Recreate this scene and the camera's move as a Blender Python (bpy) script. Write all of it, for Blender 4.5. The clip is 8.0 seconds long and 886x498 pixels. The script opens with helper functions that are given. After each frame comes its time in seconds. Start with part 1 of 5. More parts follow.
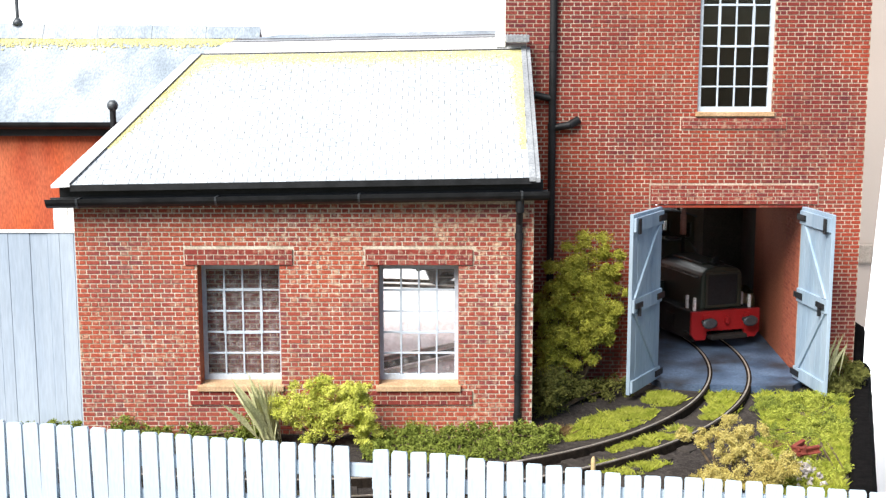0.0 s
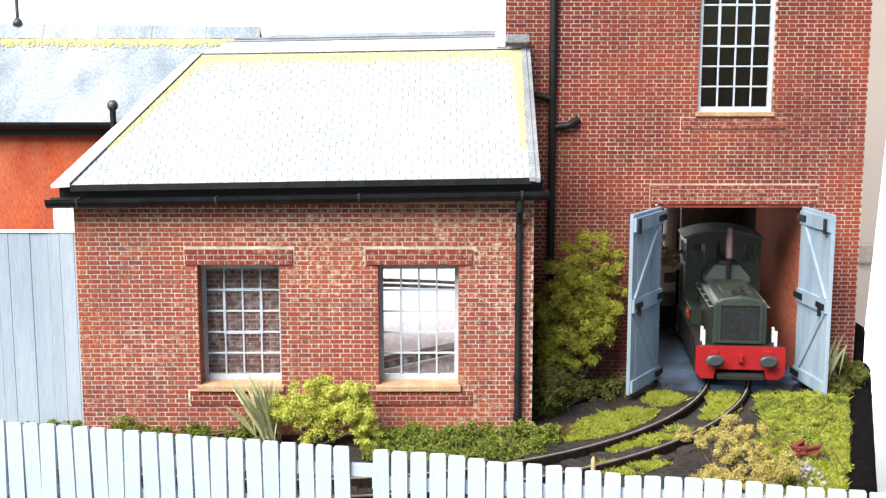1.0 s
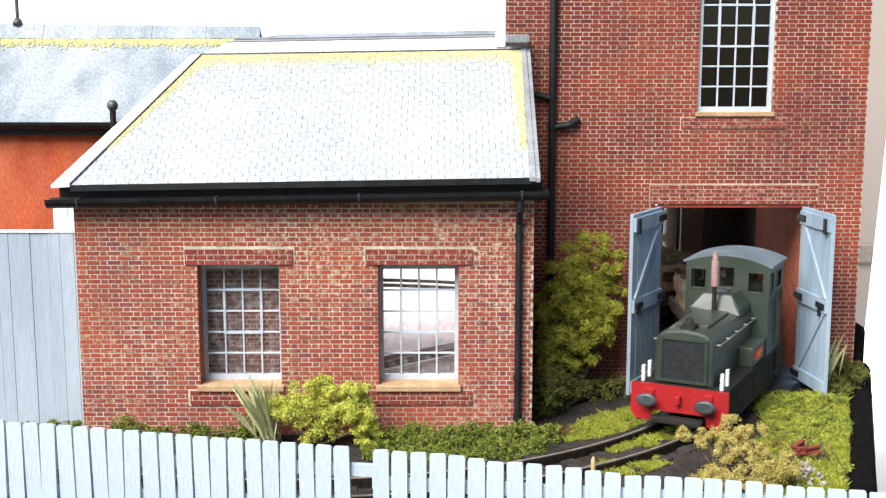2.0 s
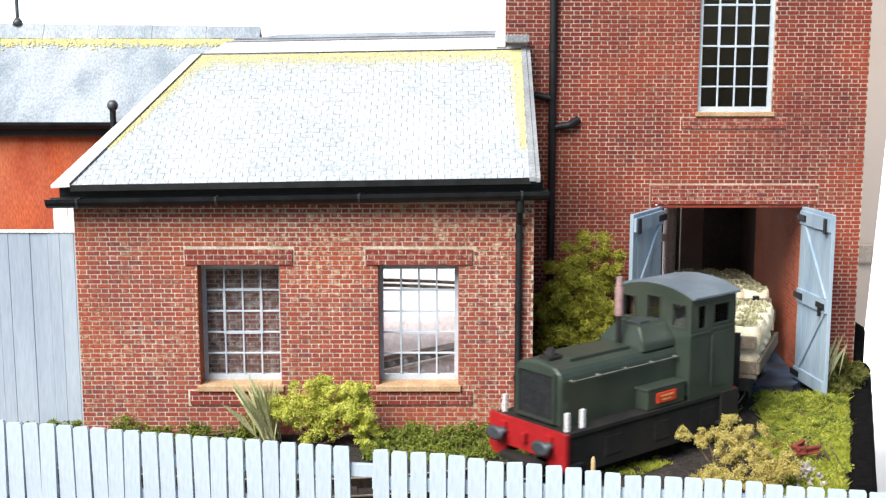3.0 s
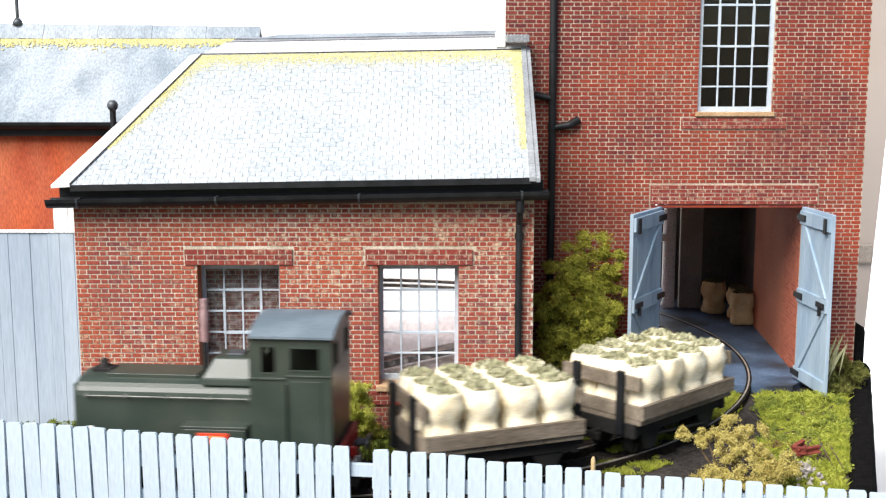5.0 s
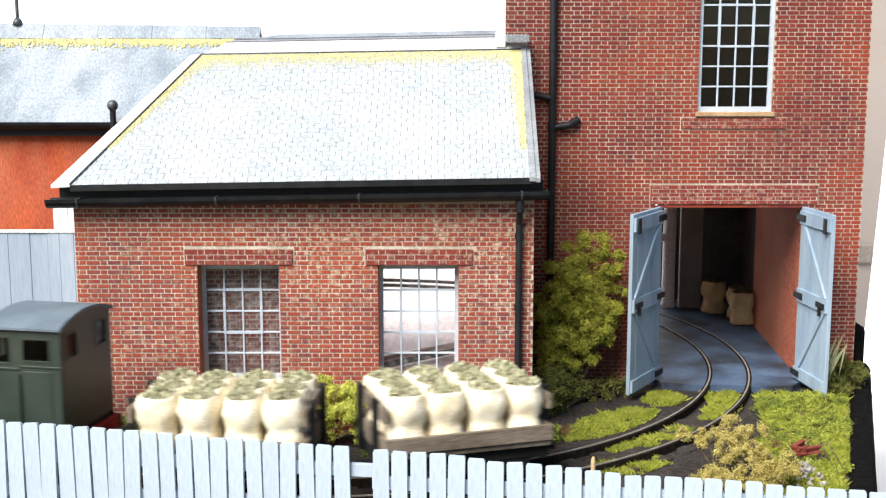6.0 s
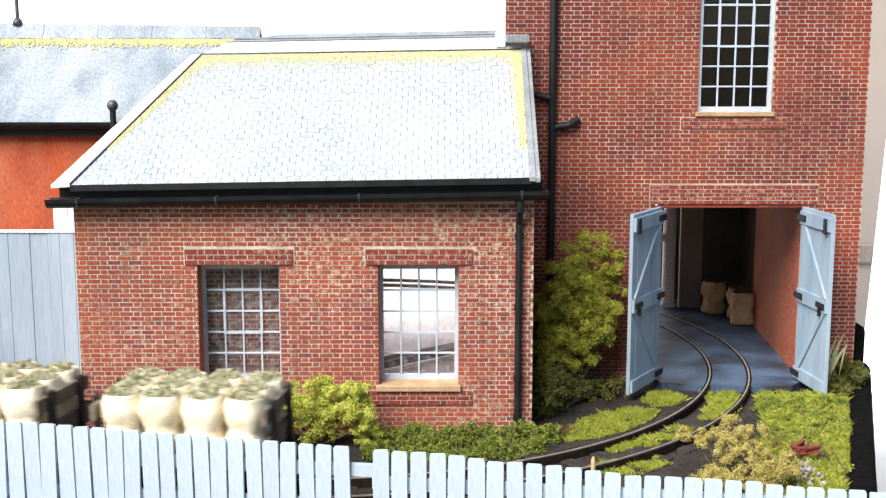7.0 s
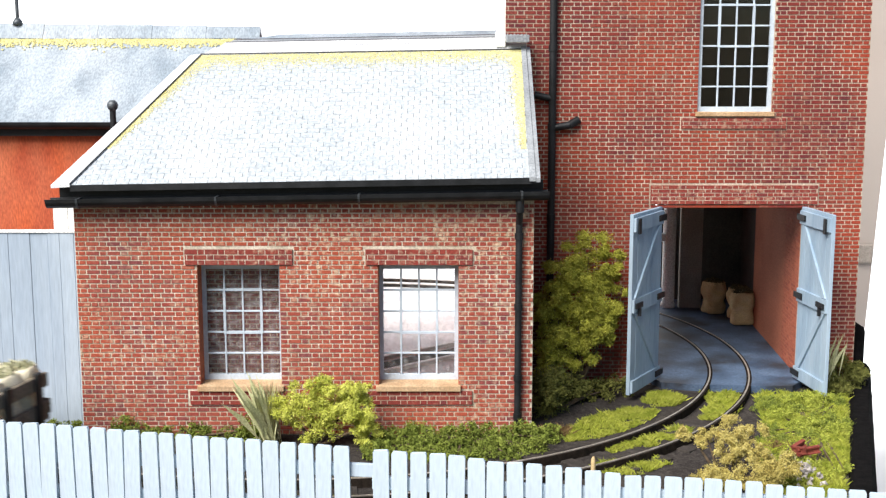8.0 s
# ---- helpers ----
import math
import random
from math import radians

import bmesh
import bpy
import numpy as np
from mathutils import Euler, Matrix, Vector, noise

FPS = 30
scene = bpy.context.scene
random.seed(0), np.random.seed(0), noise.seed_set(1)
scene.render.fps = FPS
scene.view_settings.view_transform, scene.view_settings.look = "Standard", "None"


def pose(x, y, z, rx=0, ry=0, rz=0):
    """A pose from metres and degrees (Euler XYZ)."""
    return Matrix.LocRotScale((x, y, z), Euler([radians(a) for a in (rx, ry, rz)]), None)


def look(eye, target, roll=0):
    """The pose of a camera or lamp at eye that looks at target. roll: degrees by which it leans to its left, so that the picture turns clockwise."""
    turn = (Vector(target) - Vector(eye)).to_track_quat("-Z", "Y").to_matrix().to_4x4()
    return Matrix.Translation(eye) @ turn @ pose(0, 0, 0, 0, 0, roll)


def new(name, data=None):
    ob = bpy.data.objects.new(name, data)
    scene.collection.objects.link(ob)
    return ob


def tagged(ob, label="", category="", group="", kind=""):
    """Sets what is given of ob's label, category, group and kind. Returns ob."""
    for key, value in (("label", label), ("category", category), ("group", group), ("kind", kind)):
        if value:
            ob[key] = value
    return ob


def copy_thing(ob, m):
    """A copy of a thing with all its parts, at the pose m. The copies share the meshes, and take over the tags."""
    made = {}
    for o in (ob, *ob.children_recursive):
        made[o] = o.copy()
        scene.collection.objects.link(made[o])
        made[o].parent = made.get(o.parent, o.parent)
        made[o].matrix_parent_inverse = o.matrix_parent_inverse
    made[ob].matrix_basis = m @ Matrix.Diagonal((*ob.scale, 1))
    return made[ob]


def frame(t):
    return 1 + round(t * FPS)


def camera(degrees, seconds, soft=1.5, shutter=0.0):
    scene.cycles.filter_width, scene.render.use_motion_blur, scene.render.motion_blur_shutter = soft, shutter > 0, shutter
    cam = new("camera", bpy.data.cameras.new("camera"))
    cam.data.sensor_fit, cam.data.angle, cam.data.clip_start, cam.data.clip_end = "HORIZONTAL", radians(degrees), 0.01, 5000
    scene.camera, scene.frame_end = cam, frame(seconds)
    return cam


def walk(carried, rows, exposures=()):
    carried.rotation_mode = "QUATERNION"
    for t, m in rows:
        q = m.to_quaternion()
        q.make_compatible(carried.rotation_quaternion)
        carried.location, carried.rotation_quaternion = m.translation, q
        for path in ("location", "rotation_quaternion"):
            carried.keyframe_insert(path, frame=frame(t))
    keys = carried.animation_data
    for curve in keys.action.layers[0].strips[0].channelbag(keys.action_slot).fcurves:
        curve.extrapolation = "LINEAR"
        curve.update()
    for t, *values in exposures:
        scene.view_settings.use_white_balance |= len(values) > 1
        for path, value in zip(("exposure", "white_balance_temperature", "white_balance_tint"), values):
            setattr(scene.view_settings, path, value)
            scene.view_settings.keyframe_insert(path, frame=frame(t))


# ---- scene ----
U = 0.001            # the scene is a small-scale layout: plan numbers are millimetres
cam = camera(40.07, 8.0, soft=1.3, shutter=0.6)
EYE = pose(0, 0, 0.07674, 90 - 9.127, 0, 0)
walk(cam, [(0.0, EYE), (8.0, EYE)], exposures=[(0.0, 0.86), (0.6, 0.83), (1.5, 0.68), (2.8, 0.60), (8.0, 0.60)])

# ---- light ----
world = bpy.data.worlds.new("daylight")
scene.world = world
world.use_nodes = True
wn, wl = world.node_tree.nodes, world.node_tree.links
sky = wn.new("ShaderNodeTexSky")
sky.sky_type = "NISHITA"
sky.sun_disc = False
sky.sun_elevation, sky.sun_rotation = radians(46), radians(218)
wl.new(sky.outputs[0], wn["Background"].inputs[0])
wn["Background"].inputs[1].default_value = 0.065
sun_data = bpy.data.lights.new("sun", "SUN")
sun_data.energy, sun_data.angle, sun_data.color = 4.8, radians(42), (1.0, 0.965, 0.91)
sun = new("sun", sun_data)
sun.matrix_basis = look((-0.46, -0.59, 0.78), (0, 0, 0))


# ---- helpers of this scene ----
def mm(x, y, z, rx=0, ry=0, rz=0):
    return pose(x * U, y * U, z * U, rx, ry, rz)


def finish(me, smooth=False):
    if smooth:
        for p in me.polygons:
            p.use_smooth = True
    return me


def part(name, bm, material, parent=None, label="", smooth=False):
    """Link a bmesh given in millimetres as one mesh object."""
    bmesh.ops.scale(bm, vec=(U, U, U), verts=bm.verts)
    me = bpy.data.meshes.new(name)
    bm.to_mesh(me)
    bm.free()
    finish(me, smooth)
    me.materials.append(material)
    ob = new(name, me)
    ob.parent = parent
    if label:
        tagged(ob, label)
    return ob


def raw(name, verts, faces, material, parent=None, label="", smooth=False):
    """The same from arrays, for large meshes."""
    me = bpy.data.meshes.new(name)
    me.from_pydata([(v[0] * U, v[1] * U, v[2] * U) for v in verts], [], faces)
    finish(me, smooth)
    me.materials.append(material)
    ob = new(name, me)
    ob.parent = parent
    if label:
        tagged(ob, label)
    return ob


def thing(name, label, category, group="", kind="", m=None):
    ob = tagged(new(name), label, category, group, kind)
    ob.empty_display_size = 0.005
    if m is not None:
        ob.matrix_basis = m
    return ob


def box(bm, x0, x1, y0, y1, z0, z1, bev=0.0, m=None):
    r = bmesh.ops.create_cube(bm, size=1.0)
    vs = r["verts"]
    for v in vs:
        v.co = Vector(((x0 + x1) / 2 + v.co.x * (x1 - x0), (y0 + y1) / 2 + v.co.y * (y1 - y0), (z0 + z1) / 2 + v.co.z * (z1 - z0)))
        if m is not None:
            v.co = m @ v.co
    if bev:
        es = list({e for v in vs for e in v.link_edges})
        bmesh.ops.bevel(bm, geom=es, offset=bev, segments=2, affect="EDGES", profile=0.5)
    return bm


def tube(bm, p0, p1, r0, r1=None, n=12):
    r1 = r0 if r1 is None else r1
    a, b = Vector(p0), Vector(p1)
    q = (b - a).to_track_quat("Z", "Y").to_matrix()
    rings = []
    for c, r in ((a, r0), (b, r1)):
        rings.append([bm.verts.new(c + q @ Vector((r * math.cos(2 * math.pi * i / n), r * math.sin(2 * math.pi * i / n), 0))) for i in range(n)])
    for i in range(n):
        f = bm.faces.new((rings[0][i], rings[0][(i + 1) % n], rings[1][(i + 1) % n], rings[1][i]))
        f.smooth = True
    for ring in (rings[0][::-1], rings[1]):
        bm.faces.new([bm.verts.new(v.co) for v in ring])
    return bm


def prism(bm, outline, axis, a, b):
    """Extrude a 2D outline from a to b along an axis (0, 1, 2)."""
    def put(p, s):
        c = [p[0], p[1]]
        c.insert(axis, s)
        return bm.verts.new(c)
    lo, hi = [put(p, a) for p in outline], [put(p, b) for p in outline]
    n = len(outline)
    for i in range(n):
        bm.faces.new((lo[i], lo[(i + 1) % n], hi[(i + 1) % n], hi[i]))
    bm.faces.new(lo[::-1])
    bm.faces.new(hi)
    bmesh.ops.recalc_face_normals(bm, faces=bm.faces)
    return bm


def lathe(bm, profile, n=14, m=None):
    rings = []
    for r, z in profile:
        ring = []
        for i in range(n):
            v = Vector((r * math.cos(2 * math.pi * i / n), r * math.sin(2 * math.pi * i / n), z))
            ring.append(bm.verts.new(m @ v if m is not None else v))
        rings.append(ring)
    for a, b in zip(rings, rings[1:]):
        for i in range(n):
            f = bm.faces.new((a[i], a[(i + 1) % n], b[(i + 1) % n], b[i]))
            f.smooth = True
    bm.faces.new(rings[0][::-1])
    bm.faces.new(rings[-1])
    return bm


def B():
    return bmesh.new()


# ---- materials ----
def mat(name, c1, c2, scale=400.0, rough=0.75, bump=0.15, spread="", c3=None, metal=0.0, big=60.0, bigc=None, bigamt=0.35, spec=0.35, stretch=(1, 1, 1), fine=2500.0, bright=0.25, glow=0.0, smear=None):
    """A surface with grain, stains and piece-to-piece spread. spread: '' none, 'island' or 'object'."""
    m = bpy.data.materials.new(name)
    m.use_nodes = True
    nt = m.node_tree
    n, l = nt.nodes, nt.links
    bsdf = n["Principled BSDF"]
    tc = n.new("ShaderNodeTexCoord")
    mp = n.new("ShaderNodeMapping")
    mp.inputs["Scale"].default_value = stretch
    l.new(n.new("ShaderNodeNewGeometry").outputs["Position"] if spread == "object" else tc.outputs["Object"], mp.inputs[0])

    def noise_node(s, d=3.0):
        t = n.new("ShaderNodeTexNoise")
        t.inputs["Scale"].default_value = s
        t.inputs["Detail"].default_value = d
        l.new(mp.outputs[0], t.inputs["Vector"])
        return t

    def mix(fac, a, b, kind="MIX"):
        x = n.new("ShaderNodeMix")
        x.data_type, x.blend_type = "RGBA", kind
        if isinstance(fac, float):
            x.inputs[0].default_value = fac
        else:
            l.new(fac, x.inputs[0])
        for s, i in ((a, 6), (b, 7)):
            if isinstance(s, tuple):
                x.inputs[i].default_value = (*s, 1)
            else:
                l.new(s, x.inputs[i])
        return x.outputs[2]

    def ramp(src, lo, hi):
        r = n.new("ShaderNodeMapRange")
        r.inputs[1].default_value, r.inputs[2].default_value = lo, hi
        l.new(src, r.inputs[0])
        return r.outputs[0]

    grain = noise_node(scale)
    col = mix(ramp(grain.outputs[0], 0.36, 0.64), c1, c2)
    if spread:
        if spread == "island":
            rnd = n.new("ShaderNodeNewGeometry").outputs["Random Per Island"]
        else:
            rnd = n.new("ShaderNodeObjectInfo").outputs["Random"]
        cr = n.new("ShaderNodeValToRGB")
        cr.color_ramp.elements[0].color, cr.color_ramp.elements[1].color = (*c1, 1), (*c2, 1)
        e = cr.color_ramp.elements.new(0.5)
        e.color = (*(c3 or c1), 1)
        l.new(rnd, cr.inputs[0])
        col = mix(0.7, col, cr.outputs[0])
    if bigc:
        col = mix(ramp(noise_node(big, 5.0).outputs[0], 0.45, 0.45 + 0.3 / max(bigamt, 0.05) * 0.35), col, bigc)
    if smear:
        a = ramp(noise_node(900.0, 4.0).outputs[0], 0.51, 0.70)
        b = ramp(noise_node(38.0, 4.0).outputs[0], 0.38, 0.62)
        mu = n.new("ShaderNodeMath")
        mu.operation = "MULTIPLY"
        l.new(a, mu.inputs[0])
        l.new(b, mu.inputs[1])
        col = mix(mu.outputs[0], col, smear)
    tiny = noise_node(fine, 2.0)
    g = n.new("ShaderNodeMapRange")
    g.inputs[1].default_value, g.inputs[2].default_value, g.inputs[3].default_value, g.inputs[4].default_value = 0.3, 0.7, 1 - bright, 1 + bright
    l.new(tiny.outputs[0], g.inputs[0])
    hv = n.new("ShaderNodeHueSaturation")
    l.new(g.outputs[0], hv.inputs["Value"])
    l.new(col, hv.inputs["Color"])
    l.new(hv.outputs[0], bsdf.inputs["Base Color"])
    bsdf.inputs["Metallic"].default_value = metal
    bsdf.inputs["Specular IOR Level"].default_value = spec
    rr = n.new("ShaderNodeMapRange")
    rr.inputs[3].default_value, rr.inputs[4].default_value = max(rough - 0.12, 0.05), min(rough + 0.12, 1)
    l.new(grain.outputs[0], rr.inputs[0])
    l.new(rr.outputs[0], bsdf.inputs["Roughness"])
    if bump:
        bp = n.new("ShaderNodeBump")
        bp.inputs["Strength"].default_value = bump
        bp.inputs["Distance"].default_value = 0.0002
        l.new(tiny.outputs[0], bp.inputs["Height"])
        l.new(bp.outputs[0], bsdf.inputs["Normal"])
    # glow makes the surface emit light in its own colour
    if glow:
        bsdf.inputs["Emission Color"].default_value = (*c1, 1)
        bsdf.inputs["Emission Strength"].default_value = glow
    return m


def leafy(name, c1, c2, c3):
    m = mat(name, c1, c2, 250, 0.8, 0.0, "island", c3, spec=0.15, bigc=c3, big=260)
    n, l = m.node_tree.nodes, m.node_tree.links
    b = n["Principled BSDF"]
    tr = n.new("ShaderNodeBsdfTranslucent")
    l.new(b.inputs["Base Color"].links[0].from_socket, tr.inputs[0])
    mx = n.new("ShaderNodeMixShader")
    mx.inputs[0].default_value = 0.14
    l.new(b.outputs[0], mx.inputs[1])
    l.new(tr.outputs[0], mx.inputs[2])
    l.new(mx.outputs[0], n["Material Output"].inputs[0])
    return m


RED1, RED2, RED3 = (0.27, 0.043, 0.031), (0.16, 0.044, 0.050), (0.36, 0.085, 0.046)
M_BRICK = mat("brick_joined", RED1, RED2, 500, 0.85, 0.2, "island", RED3, big=45, bigc=(0.36, 0.072, 0.036), bigamt=0.6, smear=(0.58, 0.44, 0.30))
M_BRICK_P = mat("brick_single", RED1, RED2, 500, 0.85, 0.2, "object", RED3, big=45, bigc=(0.36, 0.072, 0.036), bigamt=0.6, smear=(0.58, 0.44, 0.30))
M_TBRICK = mat("tower_brick_joined", (0.168, 0.019, 0.016), (0.105, 0.019, 0.024), 500, 0.85, 0.2, "island", (0.215, 0.038, 0.024), big=45, bigc=(0.28, 0.042, 0.020), bigamt=0.62, smear=(0.24, 0.085, 0.055))
M_TBRICK_P = mat("tower_brick_single", (0.168, 0.019, 0.016), (0.105, 0.019, 0.024), 500, 0.85, 0.2, "object", (0.215, 0.038, 0.024), big=45, bigc=(0.28, 0.042, 0.020), bigamt=0.62, smear=(0.24, 0.085, 0.055))
M_MORTAR = mat("mortar", (0.46, 0.405, 0.31), (0.65, 0.59, 0.49), 300, 0.95, 0.2, big=40, bigc=(0.42, 0.32, 0.22))
M_TMORTAR = mat("tower_mortar", (0.40, 0.31, 0.235), (0.55, 0.46, 0.365), 300, 0.95, 0.2, big=40, bigc=(0.29, 0.175, 0.125))
M_RENDERED = mat("red_rendered_wall", (0.52, 0.105, 0.038), (0.40, 0.066, 0.028), 190, 0.9, 0.2, bigc=(0.60, 0.20, 0.10), big=60, stretch=(1, 1, 0.3))
M_BAND = mat("rich_red_band_brick", (0.21, 0.030, 0.024), (0.14, 0.028, 0.028), 500, 0.85, 0.2, "island", (0.26, 0.045, 0.028), smear=(0.42, 0.26, 0.18))
M_LINING = mat("brown_brick_lining", (0.33, 0.10, 0.05), (0.39, 0.125, 0.065), 120, 0.85, 0.15, bigc=(0.26, 0.078, 0.04), big=60)
M_LINING2 = mat("brown_lining_brick", (0.33, 0.085, 0.05), (0.24, 0.062, 0.04), 400, 0.9, 0.15, "island", (0.40, 0.12, 0.065))
M_SLATE = mat("slate_joined", (0.385, 0.425, 0.46), (0.44, 0.475, 0.505), 150, 0.6, 0.2, "island", (0.42, 0.455, 0.49), big=45, bigc=(0.52, 0.545, 0.57), fine=1500)
M_SLATE_P = mat("slate_single", (0.385, 0.425, 0.46), (0.44, 0.475, 0.505), 150, 0.6, 0.2, "object", (0.42, 0.455, 0.49), big=45, bigc=(0.52, 0.545, 0.57), fine=1500)
M_FARSLATE = mat("weathered_slate", (0.22, 0.265, 0.31), (0.36, 0.405, 0.45), 120, 0.75, 0.15, bigc=(0.44, 0.47, 0.50), big=45, stretch=(1, 0.35, 0.35))
M_BACKWALL = mat("grey_brown_back_wall", (0.26, 0.22, 0.19), (0.34, 0.30, 0.26), 90, 0.9, 0.1, bigc=(0.18, 0.15, 0.13), big=40)
# grey for strips that draw the shadow gaps at the roof cappings
M_SHADOWLINE = mat("painted_cap_shadow", (0.06, 0.06, 0.065), (0.10, 0.10, 0.11), 300, 0.7, 0.1)
M_LEAD = mat("lead_flashing", (0.24, 0.255, 0.27), (0.34, 0.36, 0.38), 180, 0.55, 0.2, bigc=(0.20, 0.21, 0.23))
M_PALELEAD = mat("pale_lead", (0.62, 0.63, 0.64), (0.72, 0.73, 0.74), 180, 0.6, 0.15, bigc=(0.55, 0.57, 0.59))
M_MOSS = mat("yellow_moss", (0.60, 0.54, 0.22), (0.72, 0.67, 0.38), 700, 0.95, 0.5, "island", (0.66, 0.62, 0.34), fine=4000)
M_BLACK = mat("black_painted_iron", (0.009, 0.010, 0.011), (0.017, 0.018, 0.020), 300, 0.5, 0.15, spec=0.3)
M_FOAM = mat("black_foam", (0.005, 0.005, 0.005), (0.010, 0.009, 0.009), 600, 0.98, 0.6, spec=0.02)
# dark inner faces: indoor shade put into the colour
M_DARK = mat("painted_indoor_shade", (0.060, 0.052, 0.046), (0.085, 0.075, 0.066), 120, 0.9, 0.1)
M_FRAME = mat("pale_blue_window_paint", (0.44, 0.51, 0.59), (0.52, 0.59, 0.66), 300, 0.55, 0.1, bright=0.08)
M_SILL = mat("buff_stone_sill", (0.42, 0.27, 0.15), (0.52, 0.36, 0.22), 300, 0.85, 0.25)
M_DOOR = mat("blue_grey_painted_boards", (0.22, 0.31, 0.41), (0.30, 0.40, 0.50), 220, 0.7, 0.25, bigc=(0.38, 0.47, 0.55), big=90, stretch=(1, 1, 0.15), bright=0.07)
M_PICKET = mat("pale_painted_picket", (0.48, 0.59, 0.68), (0.59, 0.69, 0.76), 260, 0.65, 0.25, bigc=(0.38, 0.44, 0.52), big=110, stretch=(1, 1, 0.2), bright=0.07)
M_BOARD = mat("grey_blue_fence_boards", (0.36, 0.43, 0.52), (0.46, 0.53, 0.61), 220, 0.75, 0.25, bigc=(0.29, 0.35, 0.43), big=70, stretch=(1, 1, 0.12), bright=0.07)
M_WHITE = mat("white_painted_trim", (0.78, 0.78, 0.77), (0.84, 0.84, 0.83), 200, 0.6, 0.08)
M_ASH = mat("black_ash_ballast", (0.030, 0.026, 0.024), (0.060, 0.052, 0.047), 900, 0.95, 0.8, bigc=(0.066, 0.057, 0.051), big=70, fine=3500, bright=0.5, spec=0.08)
M_CONC = mat("blue_grey_concrete", (0.050, 0.080, 0.135), (0.10, 0.150, 0.235), 130, 0.6, 0.25, bigc=(0.032, 0.036, 0.046), big=70, bigamt=0.6)
M_YARD = mat("pale_dusty_yard", (0.80, 0.80, 0.81), (0.90, 0.90, 0.91), 90, 0.9, 0.2, bigc=(0.62, 0.63, 0.66), big=50)
M_RAIL = mat("worn_steel_rail_head", (0.42, 0.37, 0.32), (0.52, 0.47, 0.42), 400, 0.4, 0.05, metal=0.35)
M_RUST = mat("rusty_rail_side", (0.016, 0.013, 0.011), (0.030, 0.023, 0.018), 600, 0.95, 0.3, spec=0.03)
M_RUSTRED = mat("red_rusted_iron", (0.17, 0.035, 0.025), (0.24, 0.055, 0.035), 500, 0.8, 0.3)
M_SLEEPER = mat("dark_sleeper_wood", (0.030, 0.025, 0.021), (0.055, 0.046, 0.040), 300, 0.9, 0.4)
M_LOCO = mat("faded_green_loco_paint", (0.030, 0.043, 0.033), (0.040, 0.054, 0.042), 120, 0.36, 0.06, bigc=(0.054, 0.060, 0.046), big=60, bright=0.08, spec=0.55)
M_LOCOROOF = mat("blue_grey_roof_paint", (0.12, 0.155, 0.185), (0.16, 0.20, 0.235), 150, 0.6, 0.08, bright=0.1)
M_FRAMEBLK = mat("dirty_black_frame", (0.008, 0.008, 0.008), (0.017, 0.016, 0.015), 220, 0.8, 0.15, bigc=(0.024, 0.021, 0.018), big=80)
M_REDBEAM = mat("red_buffer_beam", (0.36, 0.014, 0.016), (0.30, 0.012, 0.014), 220, 0.5, 0.06, bright=0.1)
M_PLATE = mat("orange_red_plate", (0.62, 0.060, 0.022), (0.56, 0.050, 0.02), 300, 0.5, 0.05)
M_GOLD = mat("pale_plate_marks", (0.70, 0.30, 0.12), (0.64, 0.26, 0.1), 300, 0.5, 0.0)
M_STACK = mat("pinkish_bare_metal_pipe", (0.34, 0.20, 0.20), (0.44, 0.29, 0.29), 260, 0.45, 0.1, metal=0.2)
M_STEELW = mat("white_painted_post", (0.78, 0.78, 0.78), (0.84, 0.84, 0.84), 300, 0.5, 0.05)
M_GREYSTEEL = mat("grey_steel", (0.07, 0.08, 0.09), (0.11, 0.12, 0.13), 300, 0.45, 0.1, metal=0.4)
M_RAD = mat("dark_radiator_mesh", (0.012, 0.014, 0.016), (0.018, 0.021, 0.024), 900, 0.6, 0.12)
M_WOOD = mat("weathered_grey_wood", (0.15, 0.118, 0.086), (0.26, 0.215, 0.165), 260, 0.85, 0.35, bigc=(0.10, 0.078, 0.057), big=90, stretch=(0.2, 1, 1))
# tan blotches put the warm shading between sacks into the cloth colour
M_SACK = mat("cream_sackcloth", (0.87, 0.77, 0.55), (0.92, 0.85, 0.68), 420, 0.9, 0.35, bigc=(0.66, 0.50, 0.26), big=150, fine=4500)
M_TANSACK = mat("tan_sackcloth", (0.50, 0.36, 0.18), (0.58, 0.44, 0.25), 420, 0.9, 0.35, bigc=(0.40, 0.27, 0.13), big=110, fine=4500)
M_CROP = mat("grey_green_produce", (0.34, 0.33, 0.19), (0.62, 0.58, 0.41), 700, 0.9, 0.3, "island", (0.20, 0.21, 0.11))
M_DARKCROP = mat("dark_brown_produce", (0.085, 0.065, 0.03), (0.20, 0.15, 0.07), 700, 0.9, 0.3, "island", (0.05, 0.045, 0.02))
M_BRIGHT = mat("worn_bright_steel", (0.15, 0.155, 0.14), (0.24, 0.24, 0.22), 400, 0.45, 0.05, metal=0.3)
M_STONE = mat("pale_rubble", (0.30, 0.27, 0.25), (0.46, 0.42, 0.39), 500, 0.9, 0.4, "island", (0.38, 0.34, 0.32))
M_STEM = mat("brown_twig", (0.075, 0.052, 0.032), (0.12, 0.085, 0.05), 400, 0.9, 0.3)
M_BUSH = leafy("olive_green_leaf", (0.50, 0.49, 0.065), (0.63, 0.60, 0.11), (0.24, 0.25, 0.032))
M_LIME = leafy("lime_green_leaf", (0.64, 0.65, 0.11), (0.75, 0.74, 0.20), (0.40, 0.44, 0.06))
M_KHAKI = leafy("khaki_leaf", (0.58, 0.49, 0.15), (0.70, 0.61, 0.24), (0.40, 0.32, 0.085))
